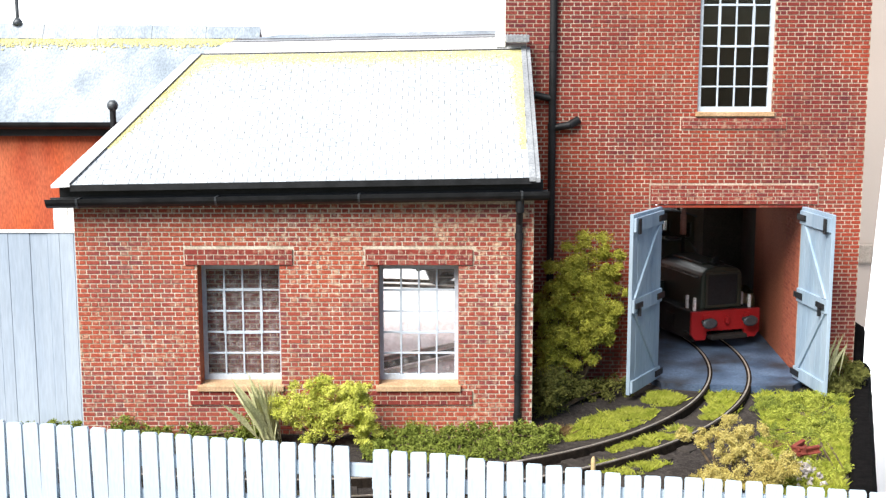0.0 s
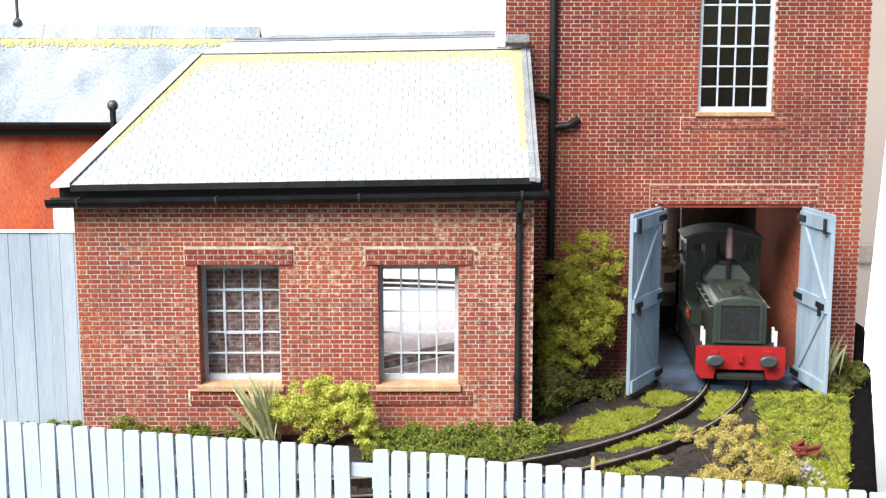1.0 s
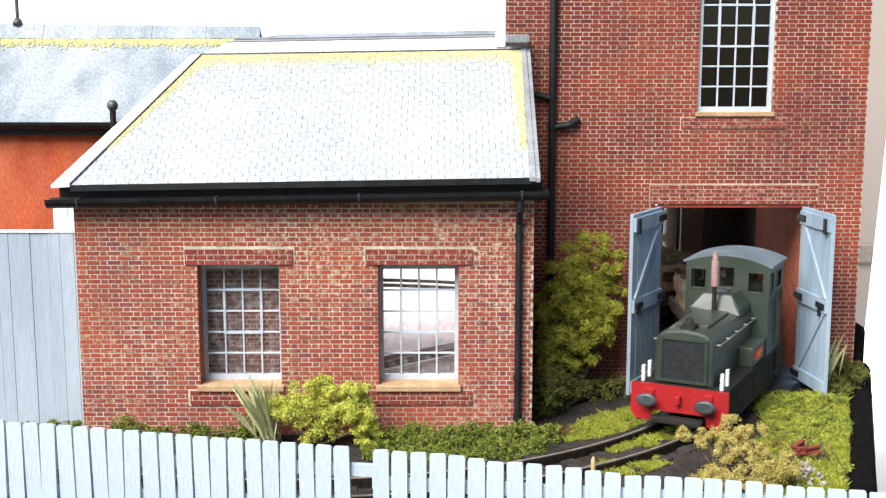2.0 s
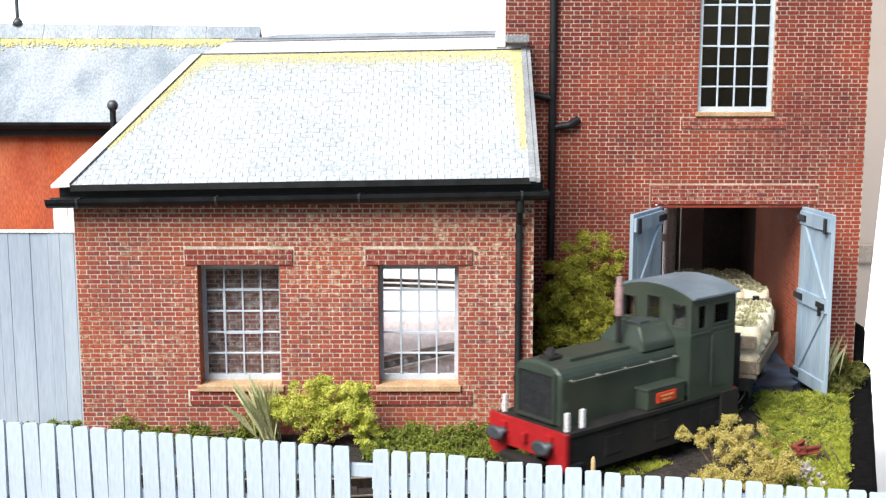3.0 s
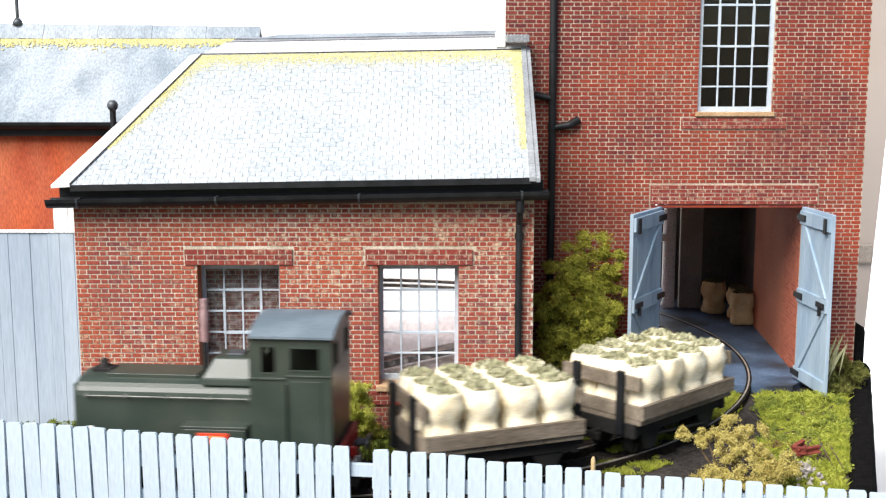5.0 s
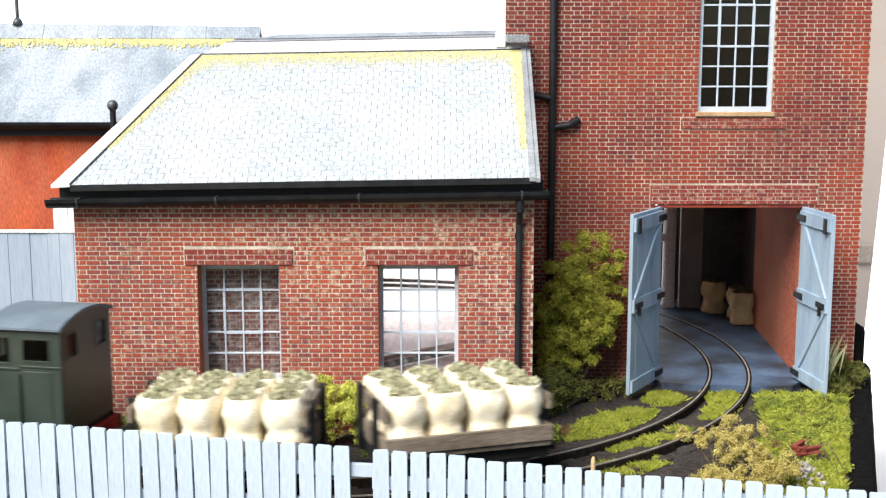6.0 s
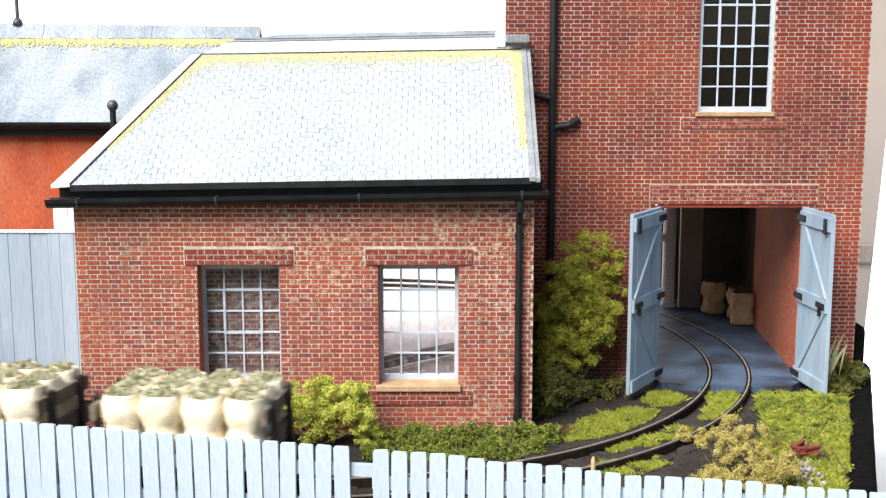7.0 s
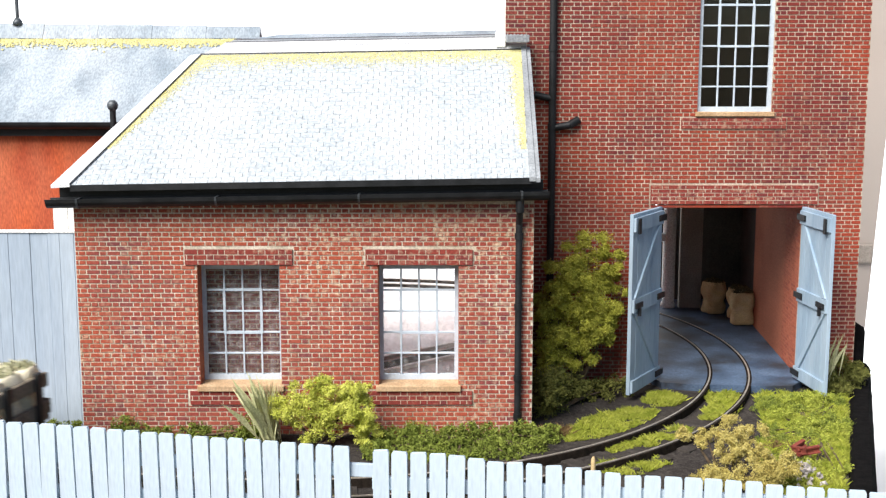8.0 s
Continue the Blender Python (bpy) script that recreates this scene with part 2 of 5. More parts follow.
M_IVY = leafy("mid_green_leaf", (0.20, 0.25, 0.04), (0.30, 0.34, 0.07), (0.12, 0.155, 0.028))
M_DULL = leafy("dull_green_leaf", (0.17, 0.17, 0.042), (0.25, 0.245, 0.065), (0.09, 0.10, 0.026))
M_GRASS = leafy("yellow_green_grass", (0.39, 0.42, 0.048), (0.56, 0.55, 0.12), (0.21, 0.26, 0.028))
M_BANK = leafy("bank_green_leaf", (0.40, 0.44, 0.065), (0.52, 0.54, 0.11), (0.23, 0.28, 0.038))
M_STRAW = leafy("pale_straw_blade", (0.56, 0.55, 0.31), (0.68, 0.66, 0.42), (0.42, 0.44, 0.21))
M_BROWN = leafy("brown_tuft_blade", (0.22, 0.14, 0.06), (0.30, 0.20, 0.09), (0.15, 0.09, 0.04))
# backscene white emits light, added so the board stays blank and bright
M_GLOW_WHITE = mat("self_lit_white_backscene", (0.9, 0.92, 0.94), (0.9, 0.92, 0.94), 2, 0.9, 0.0, bright=0.0, glow=0.85)
M_BEIGE = mat("beige_panel", (0.40, 0.34, 0.30), (0.46, 0.41, 0.37), 12, 0.8, 0.0, bigc=(0.40, 0.36, 0.33), big=14, bright=0.02)
M_TABLE = mat("white_table", (0.75, 0.75, 0.75), (0.8, 0.8, 0.8), 6, 0.7, 0.0, bright=0.02)

M_GLASS = bpy.data.materials.new("window_glass")
M_GLASS.use_nodes = True
_n, _l = M_GLASS.node_tree.nodes, M_GLASS.node_tree.links
_tr, _gl, _mx, _fr = _n.new("ShaderNodeBsdfTransparent"), _n.new("ShaderNodeBsdfGlossy"), _n.new("ShaderNodeMixShader"), _n.new("ShaderNodeFresnel")
_gl.inputs["Roughness"].default_value = 0.06
_fr.inputs[0].default_value = 1.45
_l.new(_fr.outputs[0], _mx.inputs[0])
_l.new(_tr.outputs[0], _mx.inputs[1])
_l.new(_gl.outputs[0], _mx.inputs[2])
_l.new(_mx.outputs[0], _n["Material Output"].inputs[0])


# hazed panes: a thin pale film over the glass, painted-in haze
M_HAZED = M_GLASS.copy()
M_HAZED.name = "dusty_window_glass"
_n, _l = M_HAZED.node_tree.nodes, M_HAZED.node_tree.links
_out = _n["Material Output"].inputs[0]
_old = _out.links[0].from_socket
_df, _mx = _n.new("ShaderNodeBsdfDiffuse"), _n.new("ShaderNodeMixShader")
_df.inputs[0].default_value = (0.62, 0.62, 0.62, 1)
_ns, _rg = _n.new("ShaderNodeTexNoise"), _n.new("ShaderNodeMapRange")
_ns.inputs["Scale"].default_value = 700
_ns.inputs["Detail"].default_value = 5
_rg.inputs[1].default_value, _rg.inputs[2].default_value, _rg.inputs[3].default_value, _rg.inputs[4].default_value = 0.42, 0.75, 0.025, 0.17
_l.new(_n.new("ShaderNodeNewGeometry").outputs["Position"], _ns.inputs["Vector"])
_l.new(_ns.outputs[0], _rg.inputs[0])
_l.new(_rg.outputs[0], _mx.inputs[0])
_l.new(_old, _mx.inputs[1])
_l.new(_df.outputs[0], _mx.inputs[2])
_l.new(_mx.outputs[0], _out)


# ---- brickwork ----
COURSE, STRETCH, HEAD, JOINT = 0.945, 2.56, 1.23, 0.20


def brick_cells(u0, u1, v0, v1, holes=()):
    """Cells of Flemish bond on a wall face, clipped at openings: (ua, ub, va, vb)."""
    rng = random.Random(int(u0 * 10) + int(v1 * 7))
    out, row, v = [], 0, v0
    period = STRETCH + HEAD + 2 * JOINT
    while v < v1 - 0.2:
        u = u0 - (period / 2 if row % 2 else 0.0) - rng.uniform(0, 0.12)
        k = 0
        vb = min(v + COURSE - JOINT, v1)
        while u < u1:
            w = STRETCH if k % 2 == 0 else HEAD
            spans = [(max(u, u0), min(u + w, u1))]
            for a, b, c, d in holes:
                if vb > c + 0.05 and v < d - 0.05:
                    cut = []
                    for p, q in spans:
                        if q <= a or p >= b:
                            cut.append((p, q))
                        else:
                            cut += [(p, a), (b, q)]
                            if vb - d > 0.2:
                                out.append((max(p, a), min(q, b), d + 0.06, vb))
                            if c - v > 0.2:
                                out.append((max(p, a), min(q, b), v, c - 0.06))
                    spans = cut
            out += [(p, q, v, vb) for p, q in spans if q - p > 0.25]
            u += w + JOINT
            k += 1
        v += COURSE
        row += 1
    return out


def lay(name, cells, org, du, dn, proud, material, single, parent, near, cap=300):
    """Bricks of a wall face: those that near() picks are pieces of their own (shared meshes), the rest one joined mesh."""
    rng = random.Random(len(cells))
    org, du, dn, dv = Vector(org), Vector(du), Vector(dn), Vector((0, 0, 1))
    verts, faces, shared, made = [], [], {}, 0
    for a, b, c, d in cells:
        h = proud * rng.uniform(0.75, 1.25)
        if made < cap and near((a + b) / 2, (c + d) / 2):
            key = (round(b - a, 2), round(d - c, 2))
            if key not in shared:
                w, t = key[0] / 2, key[1] / 2
                pv = [(du * x + dv * z + dn * y) * U for x, y, z in ((-w, -0.1, -t), (w, -0.1, -t), (w, -0.1, t), (-w, -0.1, t), (-w + .04, proud, -t + .04), (w - .04, proud, -t + .04), (w - .04, proud, t - .04), (-w + .04, proud, t - .04))]
                me = bpy.data.meshes.new("brick")
                me.from_pydata(pv, [], [(4, 5, 6, 7), (0, 1, 5, 4), (1, 2, 6, 5), (2, 3, 7, 6), (3, 0, 4, 7)])
                me.materials.append(single)
                shared[key] = me
            ob = new("brick", shared[key])
            ob.parent = parent
            ob.location = (org + du * ((a + b) / 2) + dv * ((c + d) / 2) + dn * rng.uniform(-0.03, 0.03)) * U
            made += 1
            continue
        i = len(verts)
        for x, y, z in ((a, -0.1, c), (b, -0.1, c), (b, -0.1, d), (a, -0.1, d), (a + .04, h, c + .04), (b - .04, h, c + .04), (b - .04, h, d - .04), (a + .04, h, d - .04)):
            verts.append(org + du * x + dv * z + dn * y)
        faces += [(i + 4, i + 5, i + 6, i + 7), (i, i + 1, i + 5, i + 4), (i + 1, i + 2, i + 6, i + 5), (i + 2, i + 3, i + 7, i + 6), (i + 3, i, i + 4, i + 7)]
    ob = raw(name, verts, faces, material, parent)
    tagged(ob, kind="stuff")
    return ob


def pierced(bm, x0, x1, y0, y1, z0, z1, holes):
    """A wall slab with openings through it, in one closed skin: holes (xa, xb, za, zb)."""
    xs = sorted({x0, x1, *[min(max(v, x0), x1) for h in holes for v in h[:2]]})
    zs = sorted({z0, z1, *[min(max(v, z0), z1) for h in holes for v in h[2:]]})
    nx, nz = len(xs) - 1, len(zs) - 1

    def solid(i, k):
        if not (0 <= i < nx and 0 <= k < nz):
            return False
        x, z = (xs[i] + xs[i + 1]) / 2, (zs[k] + zs[k + 1]) / 2
        return not any(h[0] < x < h[1] and h[2] < z < h[3] for h in holes)
    pts = {}

    def v(i, j, k):
        if (i, j, k) not in pts:
            pts[i, j, k] = bm.verts.new((xs[i], (y0, y1)[j], zs[k]))
        return pts[i, j, k]
    for i in range(nx):
        for k in range(nz):
            if not solid(i, k):
                continue
            bm.faces.new((v(i, 0, k), v(i + 1, 0, k), v(i + 1, 0, k + 1), v(i, 0, k + 1)))
            bm.faces.new((v(i, 1, k), v(i, 1, k + 1), v(i + 1, 1, k + 1), v(i + 1, 1, k)))
            if not solid(i - 1, k):
                bm.faces.new((v(i, 0, k), v(i, 0, k + 1), v(i, 1, k + 1), v(i, 1, k)))
            if not solid(i + 1, k):
                bm.faces.new((v(i + 1, 0, k), v(i + 1, 1, k), v(i + 1, 1, k + 1), v(i + 1, 0, k + 1)))
            if not solid(i, k - 1):
                bm.faces.new((v(i, 0, k), v(i, 1, k), v(i + 1, 1, k), v(i + 1, 0, k)))
            if not solid(i, k + 1):
                bm.faces.new((v(i, 0, k + 1), v(i + 1, 0, k + 1), v(i + 1, 1, k + 1), v(i, 1, k + 1)))
    return bm


# ---- foliage ----
def leaves(name, blobs, count, size, material, parent, seed=1, up=0.3, label=""):
    """Small leaf blades scattered through lumpy volumes: blobs (x, y, z, rx, ry, rz)."""
    rg = np.random.default_rng(seed)
    bl = np.array(blobs, float)
    rad = (bl[:, 3] * bl[:, 4] * bl[:, 5]) ** (1 / 3)
    w = rad ** 2
    clump = np.clip(0.36 * rad, 0.5, 2.3)
    nk = int(max(8, (2.6 * (rad / clump) ** 2).sum()))
    kk = rg.choice(len(bl), nk, p=w / w.sum())
    kd = rg.normal(size=(nk, 3))
    kd /= np.linalg.norm(kd, axis=1)[:, None]
    knots = bl[kk, :3] + kd * bl[kk, 3:6] * (rg.uniform(0.12, 1.0, nk) ** 0.4)[:, None]
    size_k = clump[kk] * rg.uniform(0.65, 1.3, nk)
    tufts = rg.normal(size=(nk, 16, 3))
    tufts /= np.linalg.norm(tufts, axis=2)[:, :, None]
    tufts *= rg.uniform(0.55, 1.0, (nk, 16))[:, :, None] * np.array([1.0, 1.0, 0.8])
    own, sub = rg.integers(0, nk, count), rg.integers(0, 16, count)
    d = tufts[own, sub] + rg.normal(size=(count, 3)) * 0.20
    c = knots[own] + d * size_k[own][:, None]
    d /= np.linalg.norm(d, axis=1)[:, None]
    keep = c[:, 2] > 0.1
    c, d = c[keep], d[keep]
    n = len(c)
    face = d * 1.3 + rg.normal(size=(n, 3)) * 0.55
    face[:, 2] += up
    face /= np.linalg.norm(face, axis=1)[:, None]
    ax = np.cross(face, rg.normal(size=(n, 3))) + face * rg.uniform(0.0, 0.6, n)[:, None]
    ax /= np.linalg.norm(ax, axis=1)[:, None]
    sd = np.cross(ax, face)
    sd /= np.linalg.norm(sd, axis=1)[:, None]
    L = size * rg.uniform(0.6, 1.5, n)[:, None]
    W = L * 0.21
    vs = np.stack([c - sd * W * 0.4, c + sd * W * 0.4, c + ax * L * 0.55 + sd * W, c + ax * L, c + ax * L * 0.55 - sd * W], 1).reshape(-1, 3)
    fs = (np.arange(n)[:, None] * 5 + np.arange(5)).tolist()
    return raw(name, vs.tolist(), fs, material, parent, label)


def twigs(bm, blobs, base, rng, r=0.45):
    for b in blobs:
        a = Vector(base)
        e = Vector(b[:3])
        mid = a.lerp(e, 0.5) + Vector((rng.uniform(-1, 1), rng.uniform(-1, 1), rng.uniform(0, 1)))
        tube(bm, a, mid, r, r * 0.6, 6)
        tube(bm, mid, e, r * 0.6, r * 0.2, 6)
    return bm


def shrub(name, label, blobs, base, count, size, material, seed, up=0.3):
    t = thing(name, label, "bush")
    part("stem", twigs(B(), blobs, base, random.Random(seed)), M_STEM, t)
    leaves("crown", blobs, count, size, material, t, seed, up)
    return t


def inside(p, poly):
    x, y = p
    c = False
    for (x1, y1), (x2, y2) in zip(poly, poly[1:] + poly[:1]):
        if (y1 > y) != (y2 > y) and x < (x2 - x1) * (y - y1) / (y2 - y1) + x1:
            c = not c
    return c


def turf(name, label, poly, count, height, material, seed, z=0.0, lean=0.5):
    """Standing grass blades over a patch of ground."""
    rg = random.Random(seed)
    xs, ys = [p[0] for p in poly], [p[1] for p in poly]
    vs, fs, tries = [], [], 0
    while len(fs) < count * 4 and tries < count * 24:
        tries += 1
        x, y = rg.uniform(min(xs), max(xs)), rg.uniform(min(ys), max(ys))
        if not inside((x, y), poly) or noise.noise((x * 0.35, y * 0.35, seed)) + 0.5 * noise.noise((x * 1.1, y * 1.1, seed)) < -0.24:
            continue
        h = 0.55 * height * rg.uniform(0.5, 1.3) * (1 + 0.5 * noise.noise((x * 0.25, y * 0.25, 3)) + 0.7 * noise.noise((x * 0.9, y * 0.9, 7)))
        a = rg.uniform(0, 6.283)
        w = 0.048
        lx, ly = rg.gauss(0, lean) * h, rg.gauss(0, lean) * h
        i = len(vs)
        vs += [(x - w * math.cos(a), y - w * math.sin(a), z - 0.1), (x + w * math.cos(a), y + w * math.sin(a), z - 0.1),
               (x + lx * .4 + w * .7 * math.cos(a), y + ly * .4 + w * .7 * math.sin(a), z + h * .6), (x + lx, y + ly, z + h)]
        fs.append((i, i + 1, i + 2, i + 3))
    return tagged(raw(name, vs, fs, material), label, "grass", kind="stuff")


def spikes(name, label, base, n, h, spread, material, seed, lean=0.0):
    rg = random.Random(seed)
    vs, fs = [], []
    for _ in range(n):
        a = rg.uniform(0, 6.283)
        l = rg.uniform(0.6, 1.0) * h
        r = rg.uniform(0.1, 1.0) * spread
        bx, by = base[0] + rg.gauss(0, 0.9), base[1] + rg.gauss(0, 0.7)
        c, s = math.cos(a) + lean, math.sin(a)
        i = len(vs)
        w = 0.042
        vs += [(bx - w * s, by + w * c, base[2]), (bx + w * s, by - w * c, base[2]), (bx + r * .4 * c + w * .8 * s, by + r * .4 * s - w * .8 * c, base[2] + l * .6), (bx + r * c, by + r * s, base[2] + l), (bx + r * .4 * c - w * .8 * s, by + r * .4 * s + w * .8 * c, base[2] + l * .6)]
        fs.append((i, i + 1, i + 2, i + 3, i + 4))
    t = thing(name, label, "plant")
    raw("blade_clump", vs, fs, material, t)
    return t


# ---- track line ----
CX, CY, R1 = -27.99, 300.8, 98.2
A1, R2, A2 = radians(-88.6), 119.0, radians(-101.3)


def line_at(s):
    """A point of the track's centre line, s millimetres along the way of travel."""
    a = -s / R1
    if a >= A1:
        return Vector((CX + R1 * math.cos(a), CY + R1 * math.sin(a)))
    c2 = Vector((CX, CY)) + (R1 - R2) * Vector((math.cos(A1), math.sin(A1)))
    a = A1 - (s + A1 * R1) / R2
    if a >= A2:
        return c2 + R2 * Vector((math.cos(a), math.sin(a)))
    rest = s + A1 * R1 - (A1 - A2) * R2
    return c2 + R2 * Vector((math.cos(A2), math.sin(A2))) + rest * Vector((math.sin(A2), -math.cos(A2)))


def edge_x(y):
    """The layout's outer edge."""
    return 72.0 + (y - 206) * 0.333 if y < 290 else 100.0 + (y - 290) * 0.05


# ---- ground ----
def build_ground():
    vs, fs, nx, ny = [], [], 150, 130
    for j in range(ny + 1):
        y = 150 + (470 - 150) * (j / ny) ** 1.25
        for i in range(nx + 1):
            x = -230 + (edge_x(y) + 230) * (i / nx) ** 0.75
            z = 0.35 * noise.noise((x * 0.12, y * 0.12, 0)) + 0.22 * noise.noise((x * 0.7, y * 0.7, 5)) + 0.2
            if y > 268 and x > 14:
                z = min(z, 0.2)
            vs.append((x, y, z))
    for j in range(ny):
        for i in range(nx):
            a = j * (nx + 1) + i
            fs.append((a, a + 1, a + nx + 2, a + nx + 1))
    g = raw("ground", vs, fs, M_ASH, smooth=True)
    tagged(g, "black ash ground of the layout, gritty and uneven", "ground", kind="structure")
    bm = B()
    prism(bm, [(-230, 150), (edge_x(150), 150), (edge_x(290), 290), (edge_x(470), 470), (-230, 470)], 2, -22, -1.2)
    tagged(part("baseboard", bm, M_TABLE), "pale board under the layout", "board", kind="structure")
    bm = B()
    box(bm, -260, 260, -70, 486, -64, -62)
    tagged(part("floor", bm, M_WOOD), "plain grey-brown table under the layout", "table", kind="structure")
    bm = B()
    box(bm, 90, 258, 120, 479, -61.9, -60.5)
    tagged(part("table_sheet", bm, M_TABLE), "plain white sheet on the table", "sheet", kind="structure")
    # the board glows by itself and adds light from behind
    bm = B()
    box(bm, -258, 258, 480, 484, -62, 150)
    tagged(part("backdrop", bm, M_GLOW_WHITE), "plain white backscene behind the layout, emitting its own light", "backdrop", kind="structure")
    bm = B()
    prism(bm, [(108, -60), (147.0, -60), (158.0, 140), (108, 140)], 1, 420, 423)
    bp = tagged(part("backing_panel", bm, M_BEIGE), "beige upright panel behind the layout", "panel", kind="structure")
    # plain bar added in place of a vague grey background shape
    part("panel_rail", box(B(), 108.5, 150.0, 418.6, 419.9, 4.5, 11.0, .4), M_BACKWALL, bp, "plain grey bar across the panel")
    # concrete apron and shed floor
    bm = B()
    out = [(50.5, 272.5), (58, 270.5), (66, 270), (74, 269), (80, 269.5), (83.5, 274), (84, 279), (88, 340), (88, 372), (17, 372), (17, 280), (48, 280)]
    prism(bm, out, 2, -0.8, 1.75)
    tagged(part("shed_floor", bm, M_CONC), "blue-grey worn concrete floor of the shed", "floor", kind="structure")
    bm = B()
    prism(bm, [(-60, 276), (13.5, 276), (13.5, 372), (60, 374), (60, 440), (-60, 440)], 2, -0.8, 0.9)
    tagged(part("yard", bm, M_YARD), "pale dusty yard behind the low building", "yard", kind="structure")


def build_track():
    t = thing("railway_track", "curved narrow railway track with worn steel rails", "track", kind="structure")
    n0, n1 = -150, 330
    for side in (-4.5, 4.5):
        for nm, w, z0, z1, m in (("rail", 0.6, 0.0, 1.80, M_RUST), ("rail_head", 0.15, 1.80, 2.0, M_RAIL)):
            vs, fs = [], []
            k = 0
            s = n0
            while s <= n1:
                p, q = line_at(s - 0.5), line_at(s + 0.5)
                d = (q - p).normalized()
                nrm = Vector((-d.y, d.x))
                c = (p + q) / 2
                for o, z in ((side - w, z0), (side + w, z0), (side + w, z1), (side - w, z1)):
                    e = c + nrm * o
                    vs.append((e.x, e.y, z))
                if k:
                    b = (k - 1) * 4
                    for i in range(4):
                        fs.append((b + i, b + (i + 1) % 4, b + 4 + (i + 1) % 4, b + 4 + i))
                k += 1
                s += 3
            raw(nm, vs, fs, m, t, "rusty rail side" if nm == "rail" else "bright worn rail head")
    sl = B()
    box(sl, -8, 8, -1.4, 1.4, -0.6, 0.55, 0.12)
    bmesh.ops.scale(sl, vec=(U, U, U), verts=sl.verts)
    me = bpy.data.meshes.new("sleeper")
    sl.to_mesh(me)
    sl.free()
    me.materials.append(M_SLEEPER)
    s = 60.0
    while s < 320:
        p, q = line_at(s - 1), line_at(s + 1)
        ob = new("sleeper", me)
        ob.parent = t
        c = (p + q) / 2
        d = q - p
        ob.matrix_basis = mm(c.x, c.y, 0, 0, 0, math.degrees(math.atan2(d.y, d.x)) + 90)
        s += 7.5
    # siding seen through the low building
    y = thing("yard_siding", "straight siding with pale rails on a dark bed in the yard", "track", kind="structure")
    bm = B()
    prism(bm, [(-30, 271), (20, 315), (20, 323.5), (-30, 281)], 2, .85, 1.0)
    part("track_bed", bm, M_ASH, y, "dark track bed")
    for a, b in (((-30, 283.2), (20, 325.9)), ((-30, 268.8), (20, 312.8))):
        v = Vector((b[0] - a[0], b[1] - a[1], 0)).normalized()
        w = Vector((-v.y, v.x, 0)) * 0.5
        for nm, z0, z1, m in (("rail", 1.0, 1.9, M_RAIL), ("rail_head", 1.9, 2.1, M_WHITE)):
            vs = []
            for p in (Vector((*a, 0)), Vector((*b, 0))):
                vs += [(p - w + Vector((0, 0, z0))), (p + w + Vector((0, 0, z0))), (p + w + Vector((0, 0, z1))), (p - w + Vector((0, 0, z1)))]
            raw(nm, [tuple(x) for x in vs], [(0, 1, 5, 4), (1, 2, 6, 5), (2, 3, 7, 6), (3, 0, 4, 7), (3, 2, 1, 0), (4, 5, 6, 7)], m, y)


def build_edge():
    t = thing("edge_strip", "black foam strip along the layout's edge", "edging", kind="structure")
    vs, fs, k, y = [], [], 0, 150.0
    rg = random.Random(4)
    while y <= 291:
        x = edge_x(y)
        top = 1.6 + rg.uniform(-0.06, 0.06)
        w = 5.0 + rg.uniform(-0.05, 0.05)
        for px, pz in ((x + 0.1, -30), (x + w, -30), (x + w, top - 1.0), (x + w - 0.9, top), (x + 0.9, top), (x + 0.1, top - 0.7)):
            vs.append((px, y, pz))
        if k:
            b = (k - 1) * 6
            for i in range(6):
                fs.append((b + i, b + (i + 1) % 6, b + 6 + (i + 1) % 6, b + 6 + i))
        k += 1
        y += 3.0
    fs.append(tuple(range(len(vs) - 6, len(vs))))
    raw("foam_strip", vs, fs, M_FOAM, t)
    bm = B()
    box(bm, 97.5, 101.2, 283, 296, -8, 12.5, 1.4)
    part("foam_stub", bm, M_FOAM, t)


# ---- windows ----
def window(name, parent, x0, x1, z0, z1, y, cols, rows, label, glass, head=.55):
    """A glazed frame with bars; each pane is a piece. Front of the frame at y."""
    w = part(name, pierced(B(), x0, x1, y, y + 1.0, z0, z1, [(x0 + .85, x1 - .85, z0 + 1.1, z1 - head)]), M_FRAME, parent, label)
    ax, bx, az, bz = x0 + .85, x1 - .85, z0 + 1.1, z1 - head
    pw, ph = (bx - ax) / cols, (bz - az) / rows
    for i in range(1, cols):
        t = 0.17
        part("glazing_bar", box(B(), ax + i * pw - t, ax + i * pw + t, y + .15, y + .7, az, bz, 0.06), M_FRAME, w)
    for j in range(1, rows):
        t = 0.18
        part("glazing_bar", box(B(), ax, bx, y + .18, y + .66, az + j * ph - t, az + j * ph + t, 0.06), M_FRAME, w)
    if cols == 4:
        k = rows - 1
        part("casement", pierced(B(), ax + pw - .3, ax + 3 * pw + .3, y + .05, y + .75, az + (k - 2) * ph - .3, az + k * ph + .3, [(ax + pw + .2, ax + 3 * pw - .2, az + (k - 2) * ph + .2, az + k * ph - .2)]), M_FRAME, w)
    bm = B()
    box(bm, -pw / 2, pw / 2, 0, .12, -ph / 2, ph / 2)
    first = part("pane", bm, glass, w)
    first.location = ((ax + pw / 2) * U, (y + .5) * U, (az + ph / 2) * U)
    first.visible_shadow = False
    for i in range(cols):
        for j in range(rows):
            if i + j:
                o = new("pane", first.data)
                o.parent = w
                o.visible_shadow = False
                o.location = ((ax + (i + .5) * pw) * U, (y + .5) * U, (az + (j + .5) * ph) * U)
    return w


